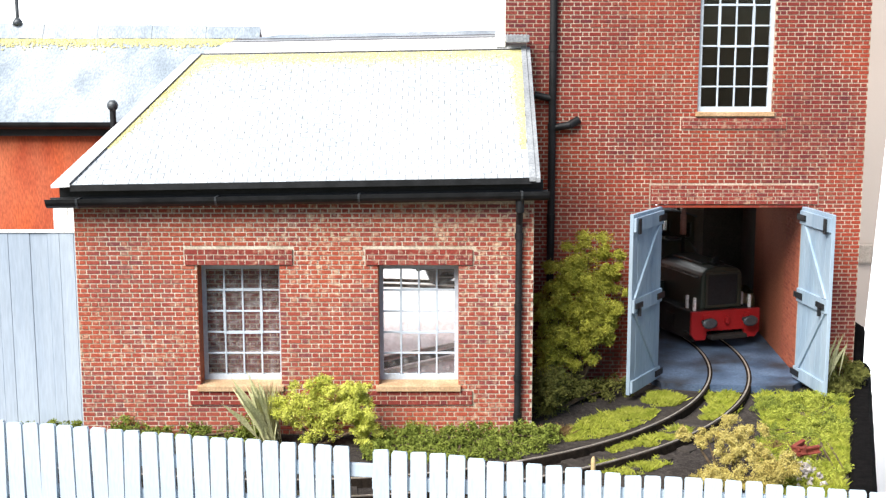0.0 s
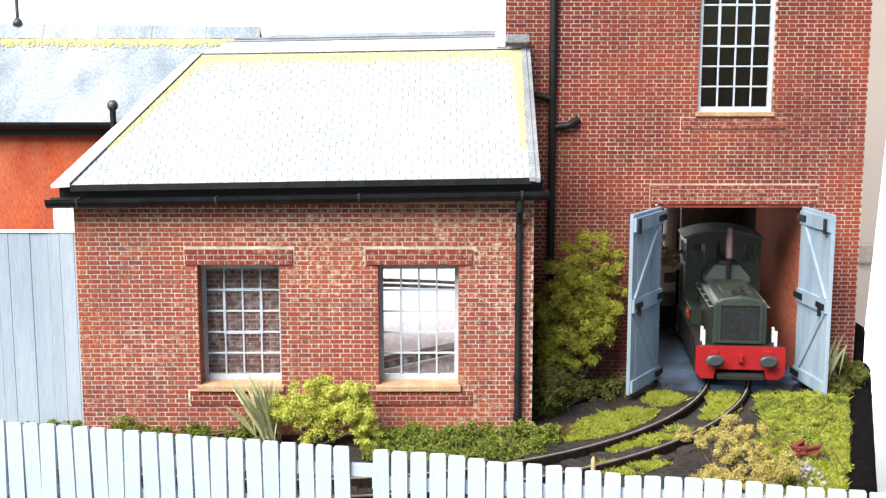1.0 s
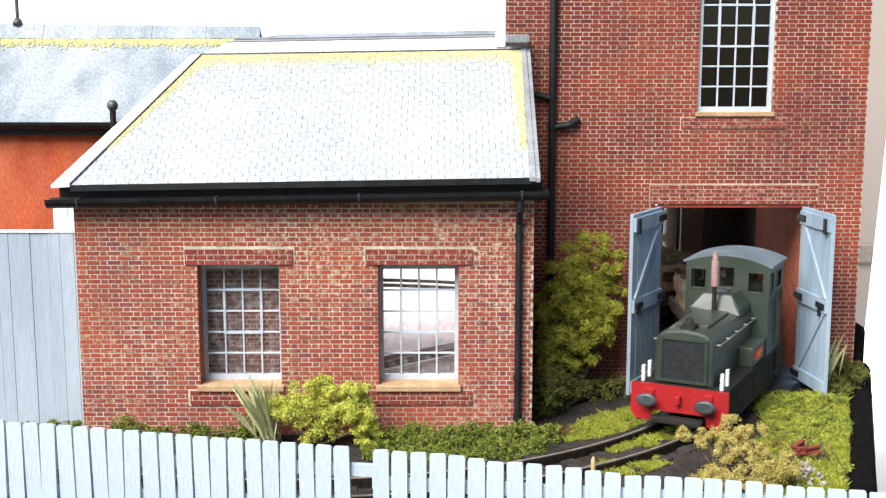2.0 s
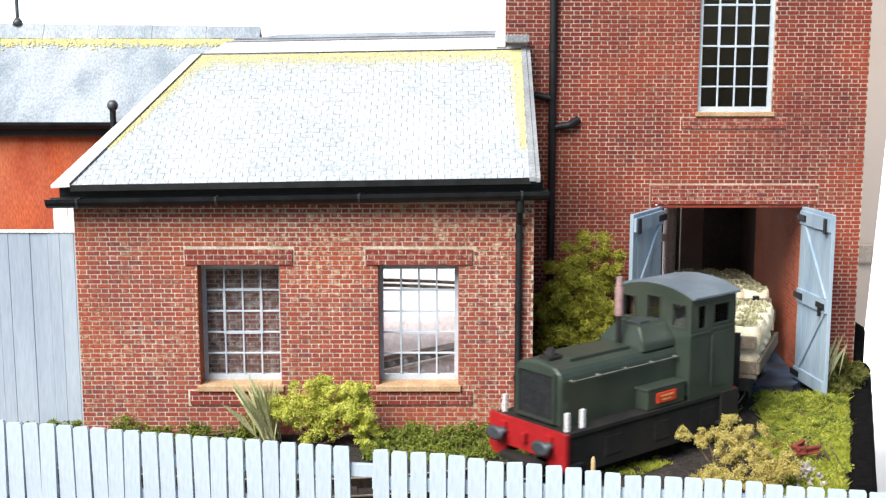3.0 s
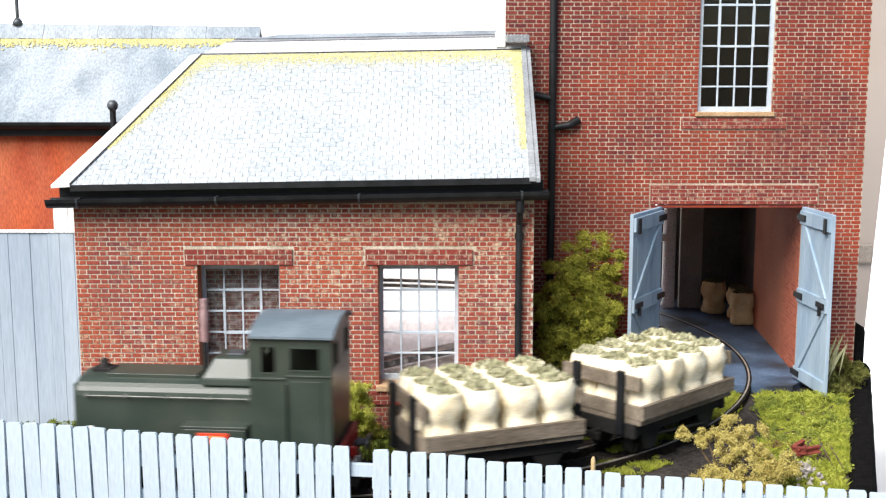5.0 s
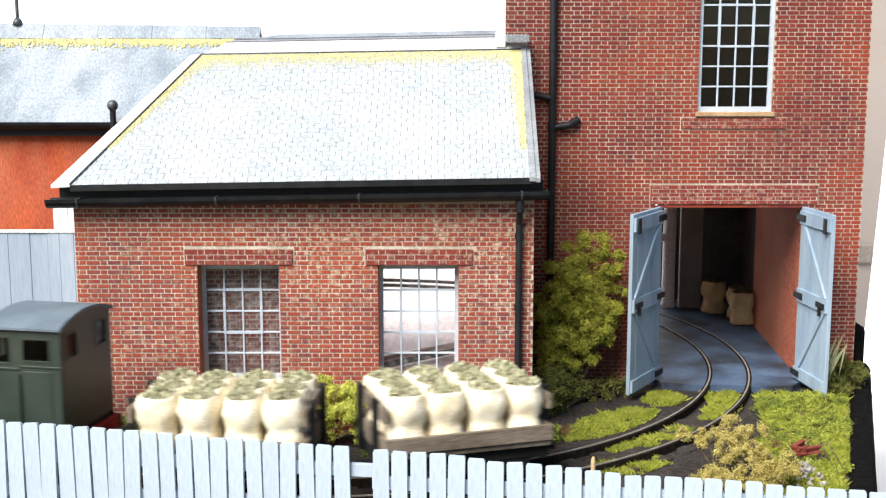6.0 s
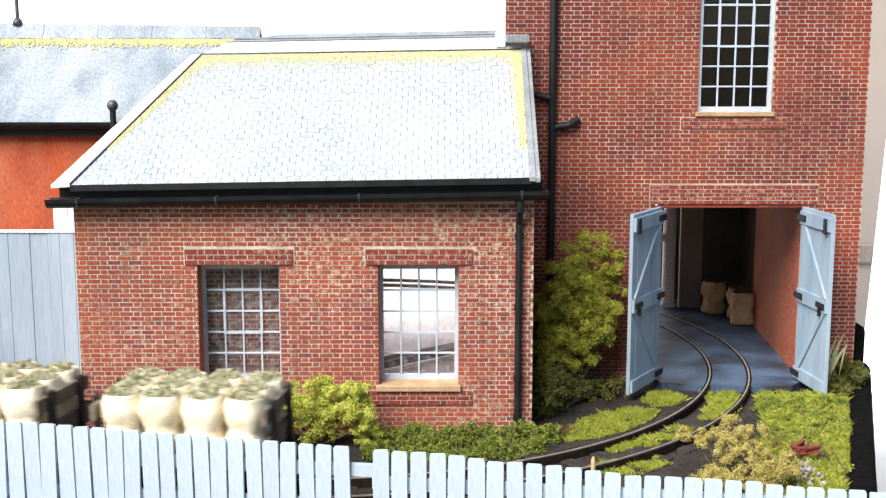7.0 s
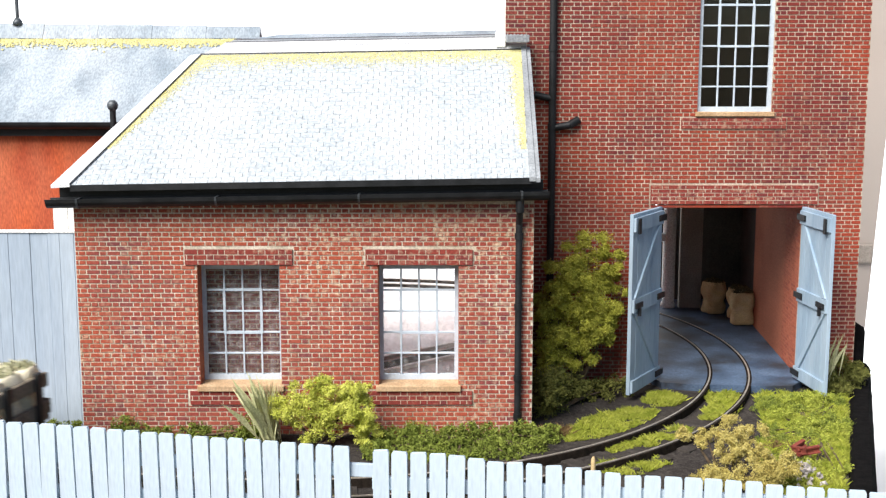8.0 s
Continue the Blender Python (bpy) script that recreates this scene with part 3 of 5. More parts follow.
def brick_band(name, parent, x0, x1, z0, z1, y, material, mort):
    """A proud band of brick courses."""
    b = part(name, box(B(), x0, x1, y, y + 1.2, z0, z1), material, parent)
    part("band_joints", box(B(), x0 + .12, x1 - .12, y - .03, y + .2, z0 + .12, z1 - .12), mort, b)
    rows = max(round((z1 - z0) / COURSE), 2)
    ch = (z1 - z0) / rows
    cells = []
    for r in range(rows):
        x, k = x0 - (2.2 if r % 2 else 0), 0
        while x < x1:
            w = STRETCH if k % 2 == 0 else HEAD
            a, c = max(x, x0), min(x + w, x1)
            if c - a > .3:
                cells.append((a, c, z0 + r * ch + (.055 if r else 0), z0 + (r + 1) * ch - (.055 if r < rows - 1 else 0)))
            x += w + .11
            k += 1
    lay("brickwork", cells, (0, y, 0), (1, 0, 0), (0, -1, 0), 0.1, material, material, b, lambda u, v: False)
    return b


# ---- low building ----
HY = 238.0
WL, WR = (-49.0, -32.5, 9.6, 35.2), (-13.0, 3.2, 9.6, 35.2)
TILT = 0.0163


def leaned(bm):
    for v in bm.verts:
        v.co.z += (v.co.x + 74) * TILT
    return bm


def hip_x(t):
    return -72.2 + 18.4 * t


def roof_pt(x, t, up=0.0):
    n = Vector((0, -24.5, 39.0)).normalized()
    return Vector((x, 234.0 + 39.0 * t, 51.6 + (x + 74) * TILT + 24.5 * t)) + n * up


def build_low_building():
    h = thing("low_building", "low red brick workshop with a grey slate roof", "building")
    wall = part("wall_front", pierced(B(), -73, 18, HY + .12, HY + 5.6, -2, 49, [WL, WR]), M_MORTAR, h)
    part("wall_side", box(B(), -73, -70.4, HY + 5.6, 300, -2, 50), M_RENDERED, h)
    part("wall_side", box(B(), 15.4, 18, HY + 5.6, 275.8, -2, 49), M_RENDERED, h)
    # unseen dark divider, added to keep the left room dim
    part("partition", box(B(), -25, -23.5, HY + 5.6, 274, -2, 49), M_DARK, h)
    # unseen white panels added to bounce neutral light into the right room
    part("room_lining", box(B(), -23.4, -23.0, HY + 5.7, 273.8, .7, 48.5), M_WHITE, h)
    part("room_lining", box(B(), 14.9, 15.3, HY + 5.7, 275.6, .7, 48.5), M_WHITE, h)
    # unseen dark lid over the left room, added to block light
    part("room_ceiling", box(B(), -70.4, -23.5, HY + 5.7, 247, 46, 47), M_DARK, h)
    part("room_floor", box(B(), -70.4, 15.3, HY + 5.7, 275.6, -0.5, 0.6), M_YARD, h)
    inner = part("wall_inner", box(B(), -70.4, -25, 247, 249, -2, 46), M_TMORTAR, h)
    lay("brickwork", brick_cells(-70, -25.2, 0.6, 45.8), (0, 247, 0), (1, 0, 0), (0, -1, 0), .1, M_TBRICK, M_TBRICK, inner, lambda u, v: False)
    for x0, x1 in ((-51.3, -29.9), (-15.4, 5.9)):
        brick_band("lintel", h, x0, x1, 35.3, 38.4, HY - .22, M_BAND, M_MORTAR)
        brick_band("apron_panel", h, x0 + .2, x1, 6.6, 9.4, HY - .2, M_BAND, M_MORTAR)
    for o in (WL, WR):
        part("window_sill", box(B(), o[0] - .5, o[1] + .4, HY - .8, HY + 5.0, 9.45, 10.7, .15), M_SILL, h, "buff stone sill")
        window("window", h, o[0], o[1], 10.7, 35.2, HY + 4.2, 4, 5, "pale blue small-paned window", M_HAZED, 1.45)
        # jamb skins in lining brown put the reveal's shade into their colour
        for x in (o[0], o[1] - .08):
            part("reveal", box(B(), x, x + .08, HY + .1, HY + 4.2, 10.7, 35.2), M_LINING, h)
    # roof
    roof = thing("roof", "", "")
    roof.parent = h
    for k in ("label", "category"):
        if k in roof:
            del roof[k]
    bm = B()
    pts = [roof_pt(hip_x(0), 0), roof_pt(18.6, 0), roof_pt(19.0, 1), roof_pt(hip_x(1), 1)]
    top = [bm.verts.new(p) for p in pts]
    low = [bm.verts.new(p - Vector((0, 0, 1.2))) for p in pts]
    bm.faces.new(top)
    bm.faces.new(low[::-1])
    for i in range(4):
        bm.faces.new((top[i], low[i], low[(i + 1) % 4], top[(i + 1) % 4]))
    part("roof_deck", bm, M_BLACK, roof)
    bm = B()  # hipped end and rear pitch
    a, b, c, d = roof_pt(-75.9, 0, -.3), roof_pt(hip_x(1) - 1.5, 1, -.3), Vector((-76, 300, 56)), Vector((-56, 276, 76.5))
    bm.faces.new([bm.verts.new(p) for p in (a, b, d, c)])
    part("hip_end", bm, M_LEAD, roof)
    # hip capping
    bm = B()
    p0, p1 = roof_pt(-75.9, 0, .1), roof_pt(hip_x(1) - 2.2, 1, .1)
    q0, q1 = roof_pt(hip_x(0), 0, .35), roof_pt(hip_x(1) + .2, 1.0, .35)
    up = [bm.verts.new(p) for p in (p0, q0, q1, p1)]
    dn = [bm.verts.new(p - Vector((0, 0, .6))) for p in (p0, q0, q1, p1)]
    bm.faces.new(up)
    bm.faces.new(dn[::-1])
    for i in range(4):
        bm.faces.new((up[i], dn[i], dn[(i + 1) % 4], up[(i + 1) % 4]))
    part("hip_capping", bm, M_PALELEAD, roof, "pale lead hip capping")
    # ridge bands and the shallow rear pitch
    for nm, xl0, xl1, y0, y1, z0, z1, m in (("ridge_capping", -53.6, -51.5, 273.0, 277.6, 0.35, 2.0, M_PALELEAD), ("ridge_batten", -51.0, -49.5, 277.8, 280.4, 1.75, 3.1, M_PALELEAD), ("ridge_batten", -49.3, -48, 280.6, 283, 2.9, 3.7, M_LEAD), ("rear_pitch", -48, -38.5, 283.2, 296, 3.5, 5.0, M_FARSLATE)):
        bm = B()
        base = 51.5 + 24.6
        vs = [(xl0, y0, base + z0), (13.0 if y0 > 275 else 18.6, y0, base + z0), (13.0 if y0 > 275 else 18.6, min(y1, 275.6) if y0 < 275 else y1, base + z1), (xl1, y1, base + z1)]
        up = [bm.verts.new((x, y, z + (x + 54) * 0.019)) for x, y, z in vs]
        dn = [bm.verts.new((x, y, z - .7 + (x + 54) * 0.019)) for x, y, z in vs]
        bm.faces.new(up)
        bm.faces.new(dn[::-1])
        for i in range(4):
            bm.faces.new((up[i], dn[i], dn[(i + 1) % 4], up[(i + 1) % 4]))
        bmesh.ops.recalc_face_normals(bm, faces=bm.faces)
        part(nm, bm, m, roof)
    part("ridge_end_block", box(B(), 11.7, 13.9, 273.0, 277, 78.2, 81.6, .2), M_WHITE, roof, "white painted end block")
    sb = part("ridge_saddle", box(B(), 13.9, 19.0, 270.6, 274.6, 79.2, 80.9, .2), M_LEAD, roof, "grey lead saddle")
    for i in range(6):
        part("saddle_rib", box(B(), 14.1 + i * .8, 14.3 + i * .8, 270.5, 274.6, 79.3, 81.05), M_LEAD, sb)
    # thin dark tubes draw the shadow line along hip and ridge
    for a, b in ((roof_pt(hip_x(0) + .05, 0, .38), roof_pt(hip_x(1) + .3, 1, .38)), (roof_pt(hip_x(1), 1, .3), roof_pt(17.4, 1, .3))):
        part("cap_edge", tube(B(), a, b, .14, n=6), M_SHADOWLINE, roof, "dark strip standing in for the shadow below the capping")
    # the same drawn shadow lines between the ridge bands
    for y, z, x0 in ((277.7, 78.0, -51.2), (280.5, 79.2, -49.4), (283.1, 79.8, -48)):
        part("cap_edge", tube(B(), (x0, y, z + (x0 + 54) * .019), (13, y, z + 67 * .019), .2, n=6), M_SHADOWLINE, roof)
    # verge strip
    for x0, x1, u in ((16.7, 17.9, .5), (17.95, 18.8, .25)):
        bm = B()
        up = [bm.verts.new(p) for p in (roof_pt(x0, -.01, u), roof_pt(x1, -.01, u), roof_pt(x1 + .5, 1.02, u), roof_pt(x0 + .6, 1.02, u))]
        dn = [bm.verts.new(v.co - Vector((0, 0, .8))) for v in up]
        bm.faces.new(up)
        for i in range(4):
            bm.faces.new((up[i], dn[i], dn[(i + 1) % 4], up[(i + 1) % 4]))
        part("verge_strip", bm, M_LEAD, roof, "grey lead verge strip")
    # slates
    nrow, ww = 29, 2.55
    rg = random.Random(9)
    verts, faces, made = [], [], 0
    n = Vector((0, -24.5, 39.0)).normalized()
    dvd = Vector((0, 39.0, 24.5)).normalized()
    L = 46.06 / nrow
    shared = {}
    dx = Vector((1, 0, TILT))
    for r in range(nrow):
        t0 = r / nrow
        x = -76.0 - (ww / 2 if r % 2 else 0) - rg.uniform(0, .25)
        lim = 16.7 + .7 * t0
        while x < lim:
            a, b = max(x, hip_x(t0 + .5 / nrow)), min(x + ww - .08, lim)
            x += ww
            if b - a < .4:
                continue
            lift = rg.uniform(0.05, 0.12)
            c = roof_pt((a + b) / 2, t0)
            shp = [(-.5, 0, lift), (.5, 0, lift), (.5, L * 1.02, .05), (-.5, L * 1.02, .05), (-.5, 0, -.1), (.5, 0, -.1)]
            if made < 300 and b - a > 2.4 and x > -20 and t0 < 0.62:
                key = round(lift, 1)
                if key not in shared:
                    me = bpy.data.meshes.new("slate")
                    me.from_pydata([(dx * (p * (ww - .08)) + dvd * q + n * o) * U for p, q, o in shp], [], [(0, 1, 2, 3), (4, 5, 1, 0), (4, 0, 3), (5, 2, 1)])
                    me.materials.append(M_SLATE_P)
                    shared[key] = me
                ob = new("slate", shared[key])
                ob.parent = roof
                ob.location = c * U
                made += 1
                continue
            i = len(verts)
            verts += [c + dx * (p * (b - a)) + dvd * q + n * o for p, q, o in shp]
            faces += [(i, i + 1, i + 2, i + 3), (i + 4, i + 5, i + 1, i), (i + 4, i, i + 3), (i + 5, i + 2, i + 1)]
    tagged(raw("slating", verts, faces, M_SLATE, roof), kind="stuff")
    # moss along the ridge, hip and verge
    verts, faces = [], []
    for _ in range(15000):
        k = rg.random()
        if k < .58:
            t, x = 1 - abs(rg.gauss(0, .055)), rg.uniform(hip_x(1), 17.2)
        elif k < .80:
            t = 1 - rg.random() ** 1.5 * .8
            x = 16.4 + t - abs(rg.gauss(0, 1.2 * (.35 + t)))
        else:
            t = rg.uniform(.25, 1)
            x = hip_x(t) + abs(rg.gauss(0, 2.0 * t))
        if x < hip_x(t) or t > .995:
            continue
        s = rg.uniform(.06, .21)
        c = roof_pt(x, t, .12)
        i = len(verts)
        verts += [c + dx * s, c + dvd * s * .8, c - dx * s, c - dvd * s * .8, c + n * rg.uniform(.06, .16)]
        faces += [(i, i + 1, i + 4), (i + 1, i + 2, i + 4), (i + 2, i + 3, i + 4), (i + 3, i, i + 4)]
    tagged(raw("moss", verts, faces, M_MOSS, roof, "yellow moss on the slates"), kind="stuff")
    # eaves, gutter and downpipe
    part("fascia", leaned(box(B(), -75.2, 19.6, 236.9, 237.6, 47.6, 50.9)), M_BLACK, h, "black fascia board")
    part("soffit", leaned(box(B(), -75.2, 19.6, 237.6, 238.6, 47.5, 48.0)), M_BLACK, h)
    g = B()
    prof = [(235.0 + 1.9 * math.cos(a), 48.95 + 1.9 * math.sin(a)) for a in [math.pi + i * math.pi / 8 for i in range(9)]]
    prof += [(235.0 + 1.6 * math.cos(a), 48.95 + 1.6 * math.sin(a)) for a in [2 * math.pi - i * math.pi / 8 for i in range(9)]]
    prism(g, prof, 0, -77.0, 20.6)
    gut = part("gutter", leaned(g), M_BLACK, h, "black half-round gutter")
    for x in (-70.9, -44.0, -16.3, 15.3):
        b = B()
        prism(b, [(235.0 + 2.05 * math.cos(a), 48.95 + 2.05 * math.sin(a)) for a in [math.pi + i * math.pi / 8 for i in range(9)]], 0, x - .2, x + .2)
        part("gutter_joint", leaned(b), M_GREYSTEEL, gut)
    d = B()
    tube(d, (15.0, 235.0, 48.6), (15.0, 235.1, 46.2), .85)
    tube(d, (15.0, 235.1, 46.6), (15.0, 236.8, 43.9), .68)
    tube(d, (15.0, 236.9, 44.2), (15.0, 236.9, 1.0), .68)
    pipe = part("downpipe", d, M_BLACK, h, "black downpipe")
    for z in (41.2, 27, 12.5, 4.5):
        part("pipe_collar", tube(B(), (15, 236.9, z - .6), (15, 236.9, z + .6), .85), M_BLACK, pipe)
    holes = [WL, WR] + [(x0, x1, z0, z1) for x0, x1 in ((-51.6, -29.6), (-15.7, 6.2)) for z0, z1 in ((35.2, 38.75), (6.35, 9.6))]
    return wall, holes


# ---- tall building ----
TY = 276.0
DOOR, TWIN = (48.6, 83.0, -2.0, 42.7), (57.5, 74.3, 63.0, 95.0)


def door_leaf(parent_m, sign, label, W):
    """A ledged and braced leaf; local x runs from the hinge, the inner face looks to -y * sign."""
    t = thing("door", label, "door", "shed doors", m=parent_m)
    H = 40.4
    f = -sign
    rg = random.Random(3)
    for i in range(6):
        a = i * W / 6
        part("board", box(B(), a + .05, a + W / 6 - .05, -.45, .45 + rg.uniform(-.05, .05), 0, H, .06), M_DOOR, t)

    def slab(nm, pts, th=.55):
        bm = B()
        y0, y1 = f * .45, f * (.45 + th)
        prism(bm, pts, 1, min(y0, y1), max(y0, y1))
        part(nm, bm, M_DOOR, t)
    for z0, z1 in ((.5, 3.2), (18.6, 21.6), (36.6, 39.6)):
        slab("ledge", [(.3, z0), (W - .2, z0), (W - .2, z1), (.3, z1)])
    for za, zb in ((3.4, 18.4), (21.8, 36.4)):
        x0, x1 = (W - 2.6, 1.2) if za > 20 else (1.2, W - 2.6)
        slab("brace", [(x0, za), (x0 + 1.7, za), (x1 + 1.7, zb), (x1, zb)], .45)
    y = f * 1.05
    for z in (1.9, 20.1, 38.1):
        bm = box(B(), -.6, 3.6, min(y, y + f * .35), max(y, y + f * .35), z - .7, z + .7, .1)
        part("hinge", bm, M_BLACK, t, "black iron hinge strap")
    bm = box(B(), W - 4.2, W - .6, min(y, y + f * .5), max(y, y + f * .5), 19.5, 20.7, .12)
    box(bm, W - 2.6, W - 2.1, min(y, y + f * .7), max(y, y + f * .7), 17.7, 19.7, .05)
    part("latch", bm, M_BLACK, t, "black iron latch")
    bm = box(B(), W - 2.4, W - 1.2, min(y, y + f * .4), max(y, y + f * .4), 36.0, 39.4, .08)
    part("bolt", bm, M_BLACK, t, "black iron bolt")
    return t


def build_tall_building():
    h = thing("tall_building", "tall red brick building with an open vehicle doorway", "building")
    wall = part("wall_front", pierced(B(), 14, 95.8, TY + .12, TY + 3, -2, 106, [DOOR, TWIN]), M_TMORTAR, h)
    # unseen inset side wall, added to close the shed off from light
    part("wall_side", box(B(), 20.5, 23, TY + 3, 372, -2, 106), M_RENDERED, h)
    part("wall_side", box(B(), 92.8, 95.8, TY + 3, 372, -2, 106), M_RENDERED, h)
    # back of the shed coloured dark for the shade in there
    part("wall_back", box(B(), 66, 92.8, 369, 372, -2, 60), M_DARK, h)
    # dark sheet over the red side wall, standing in for deep shade
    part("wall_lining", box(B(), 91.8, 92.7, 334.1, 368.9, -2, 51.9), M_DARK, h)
    # ceilings and upper back wall added to keep light out of the rooms
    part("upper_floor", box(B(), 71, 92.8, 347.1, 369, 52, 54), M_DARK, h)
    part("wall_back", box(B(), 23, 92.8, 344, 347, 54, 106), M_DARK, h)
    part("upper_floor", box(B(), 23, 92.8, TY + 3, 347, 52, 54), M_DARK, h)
    # unseen slab added to shut the upper room from the sky
    part("roof_slab", box(B(), 13, 97, TY - 1, 347.5, 106.1, 108), M_LEAD, h)
    # inner lining of the shed
    bm = B()
    prism(bm, [(83.4, 279.05), (92.7, 279.05), (92.7, 334), (86.8, 334)], 2, -2, 51.9)
    lin = part("wall_lining", bm, M_LINING, h)
    du = Vector((5.6, 90, 0)).normalized()
    dn = Vector((-90, 5.6, 0)).normalized()
    lay("brickwork", brick_cells(0, 17, 1.8, 51.5), (83.4, 279.05, 0), du, dn, .05, M_LINING2, M_LINING2, lin, lambda u, v: False)
    part("wall_panel", box(B(), 70.5, 77.0, 356, 358, 1.8, 51.9), M_BACKWALL, h, "grey-brown inner panel")
    brick_band("lintel", h, 47.4, 85.6, 42.8, 47.1, TY - .22, M_BAND, M_TMORTAR)
    brick_band("apron_panel", h, 53.9, 77.6, 60.0, 62.4, TY - .2, M_BAND, M_TMORTAR)
    part("window_sill", box(B(), 57.0, 74.8, TY - .7, TY + 2.2, 62.8, 63.8, .12), M_SILL, h, "buff stone sill")
    window("window", h, 57.5, 74.3, 63.8, 92.6, TY + .9, 4, 6, "pale blue small-paned window", M_GLASS)
    part("window_head", box(B(), 57.5, 74.3, TY + .9, TY + 2.9, 92.6, 95), M_FRAME, h)
    d = B()
    tube(d, (24.6, 274.9, 106), (24.6, 274.9, 2), .85)
    pipe = part("downpipe", d, M_BLACK, h, "black downpipe with side branches")
    for z in (98, 78, 60.5, 40):
        part("pipe_collar", tube(B(), (24.6, 274.9, z - .7), (24.6, 274.9, z + .7), 1.02), M_BLACK, pipe)
    d = B()
    tube(d, (24.6, 274.9, 60.2), (28.6, 274.7, 60.9), .85)
    tube(d, (28.4, 274.7, 60.8), (30.6, 275.6, 62.0), .95)
    part("pipe_branch", d, M_BLACK, pipe)
    part("pipe_branch", tube(B(), (20.5, 275.2, 67.6), (24.6, 274.9, 66.8), .8), M_BLACK, pipe)
    a = math.degrees(math.atan2(-14.6, -8.9))
    door_leaf(mm(49.8, 275.6, 1.9, 0, 0, a), -1, "blue-grey boarded shed door standing open, in shade", 17.0)
    a = math.degrees(math.atan2(-15.2, 2.1))
    door_leaf(mm(82.5, 275.6, 1.9, 0, 0, a), 1, "blue-grey boarded shed door standing open, brightly lit", 15.5)
    # post in the shed, coated white in place of light falling on it
    t = thing("post", "cream post with a short side bar inside the shed", "post")
    part("shaft", lathe(B(), [(2.1, 1.7), (2.1, 3.0), (1.9, 3.4), (1.9, 51.9)], 20, Matrix.Translation((67.3, 357, 0))), M_WHITE, t)
    part("side_bar", box(B(), 63, 66.4, 355.6, 357.2, 21.8, 24.2, .3), M_WHITE, t)
    return wall, [DOOR, TWIN, (47.1, 85.9, 42.6, 47.45), (53.6, 77.9, 59.65, 62.8)]


# ---- far building, fences ----
def build_far_building():
    h = thing("far_building", "red rendered building with a weathered grey slate roof", "building")
    part("wall", box(B(), -230, -62, 330, 334, -1, 58), M_RENDERED, h)
    part("wall", box(B(), -66, -62, 334, 400, -1, 58), M_RENDERED, h)
    bm = B()
    prism(bm, [(326, 58.3), (366, 82.3), (406, 58.3), (406, 57.1), (366, 81.1), (326, 57.1)], 0, -230, -60)
    roof = part("roof", bm, M_FARSLATE, h)
    rg = random.Random(2)
    x = -230.0
    while x < -68:
        k = min(1.0, 1.0 - .26 * (x + 140) / 72)
        bm = B()
        z = 82.1 + rg.uniform(-.15, .15)
        prism(bm, [(363.2, z - .9), (366, z + 3.6 * k), (370, z - 1.6), (366, z + 3.6 * k - 1.3)], 0, x + .04, x + 15.95)
        part("ridge_tile", bm, M_FARSLATE, roof)
        x += 16
    verts, faces = [], []
    for _ in range(4200):
        x, t = rg.uniform(-200, -60.5), abs(rg.gauss(0, .045))
        c = Vector((x, 363.4 - 36 * t, 80.95 - 21.6 * t))
        s = rg.uniform(.2, .55)
        i = len(verts)
        verts += [c + Vector((s, 0, 0)), c + Vector((0, s * .8, s * .5)), c - Vector((s, 0, 0)), c - Vector((0, s * .8, s * .5)), c + Vector((0, -.2, .35))]
        faces += [(i, i + 1, i + 4), (i + 1, i + 2, i + 4), (i + 2, i + 3, i + 4), (i + 3, i, i + 4)]
    tagged(raw("moss", verts, faces, M_MOSS, roof, "yellow moss below the ridge"), kind="stuff")
    bm = B()
    prof = [(326.2 + 1.9 * math.cos(a), 58.7 + 1.9 * math.sin(a)) for a in [math.pi + i * math.pi / 8 for i in range(9)]]
    prism(bm, prof, 0, -230, -55)
    part("gutter", bm, M_BLACK, h, "black gutter")
    part("fascia", box(B(), -230, -60, 327.6, 329.9, 54.9, 57.5), M_BLACK, h)
    t = thing("vent_pipe", "black vent pipe with a round wire cap", "pipe")
    bm = tube(B(), (-87.6, 324, 52), (-87.6, 324, 62.4), .85)
    part("pipe", bm, M_BLACK, t)
    bm = lathe(B(), [(.7, 61.8), (1.3, 62.4), (1.5, 63.2), (1.3, 64.0), (.7, 64.6)], 12, Matrix.Translation((-87.6, 324, 0)))
    part("cap", bm, M_GREYSTEEL, t)
    t = thing("roof_pole", "thin grey pole on the far ridge", "pole")
    part("shaft", tube(B(), (-126, 366, 84), (-126, 366, 110), .55), M_GREYSTEEL, t)
    part("foot", lathe(B(), [(1.5, 85.2), (1.4, 86.2), (.7, 87.2)], 12, Matrix.Translation((-126, 366, 0))), M_GREYSTEEL, t)


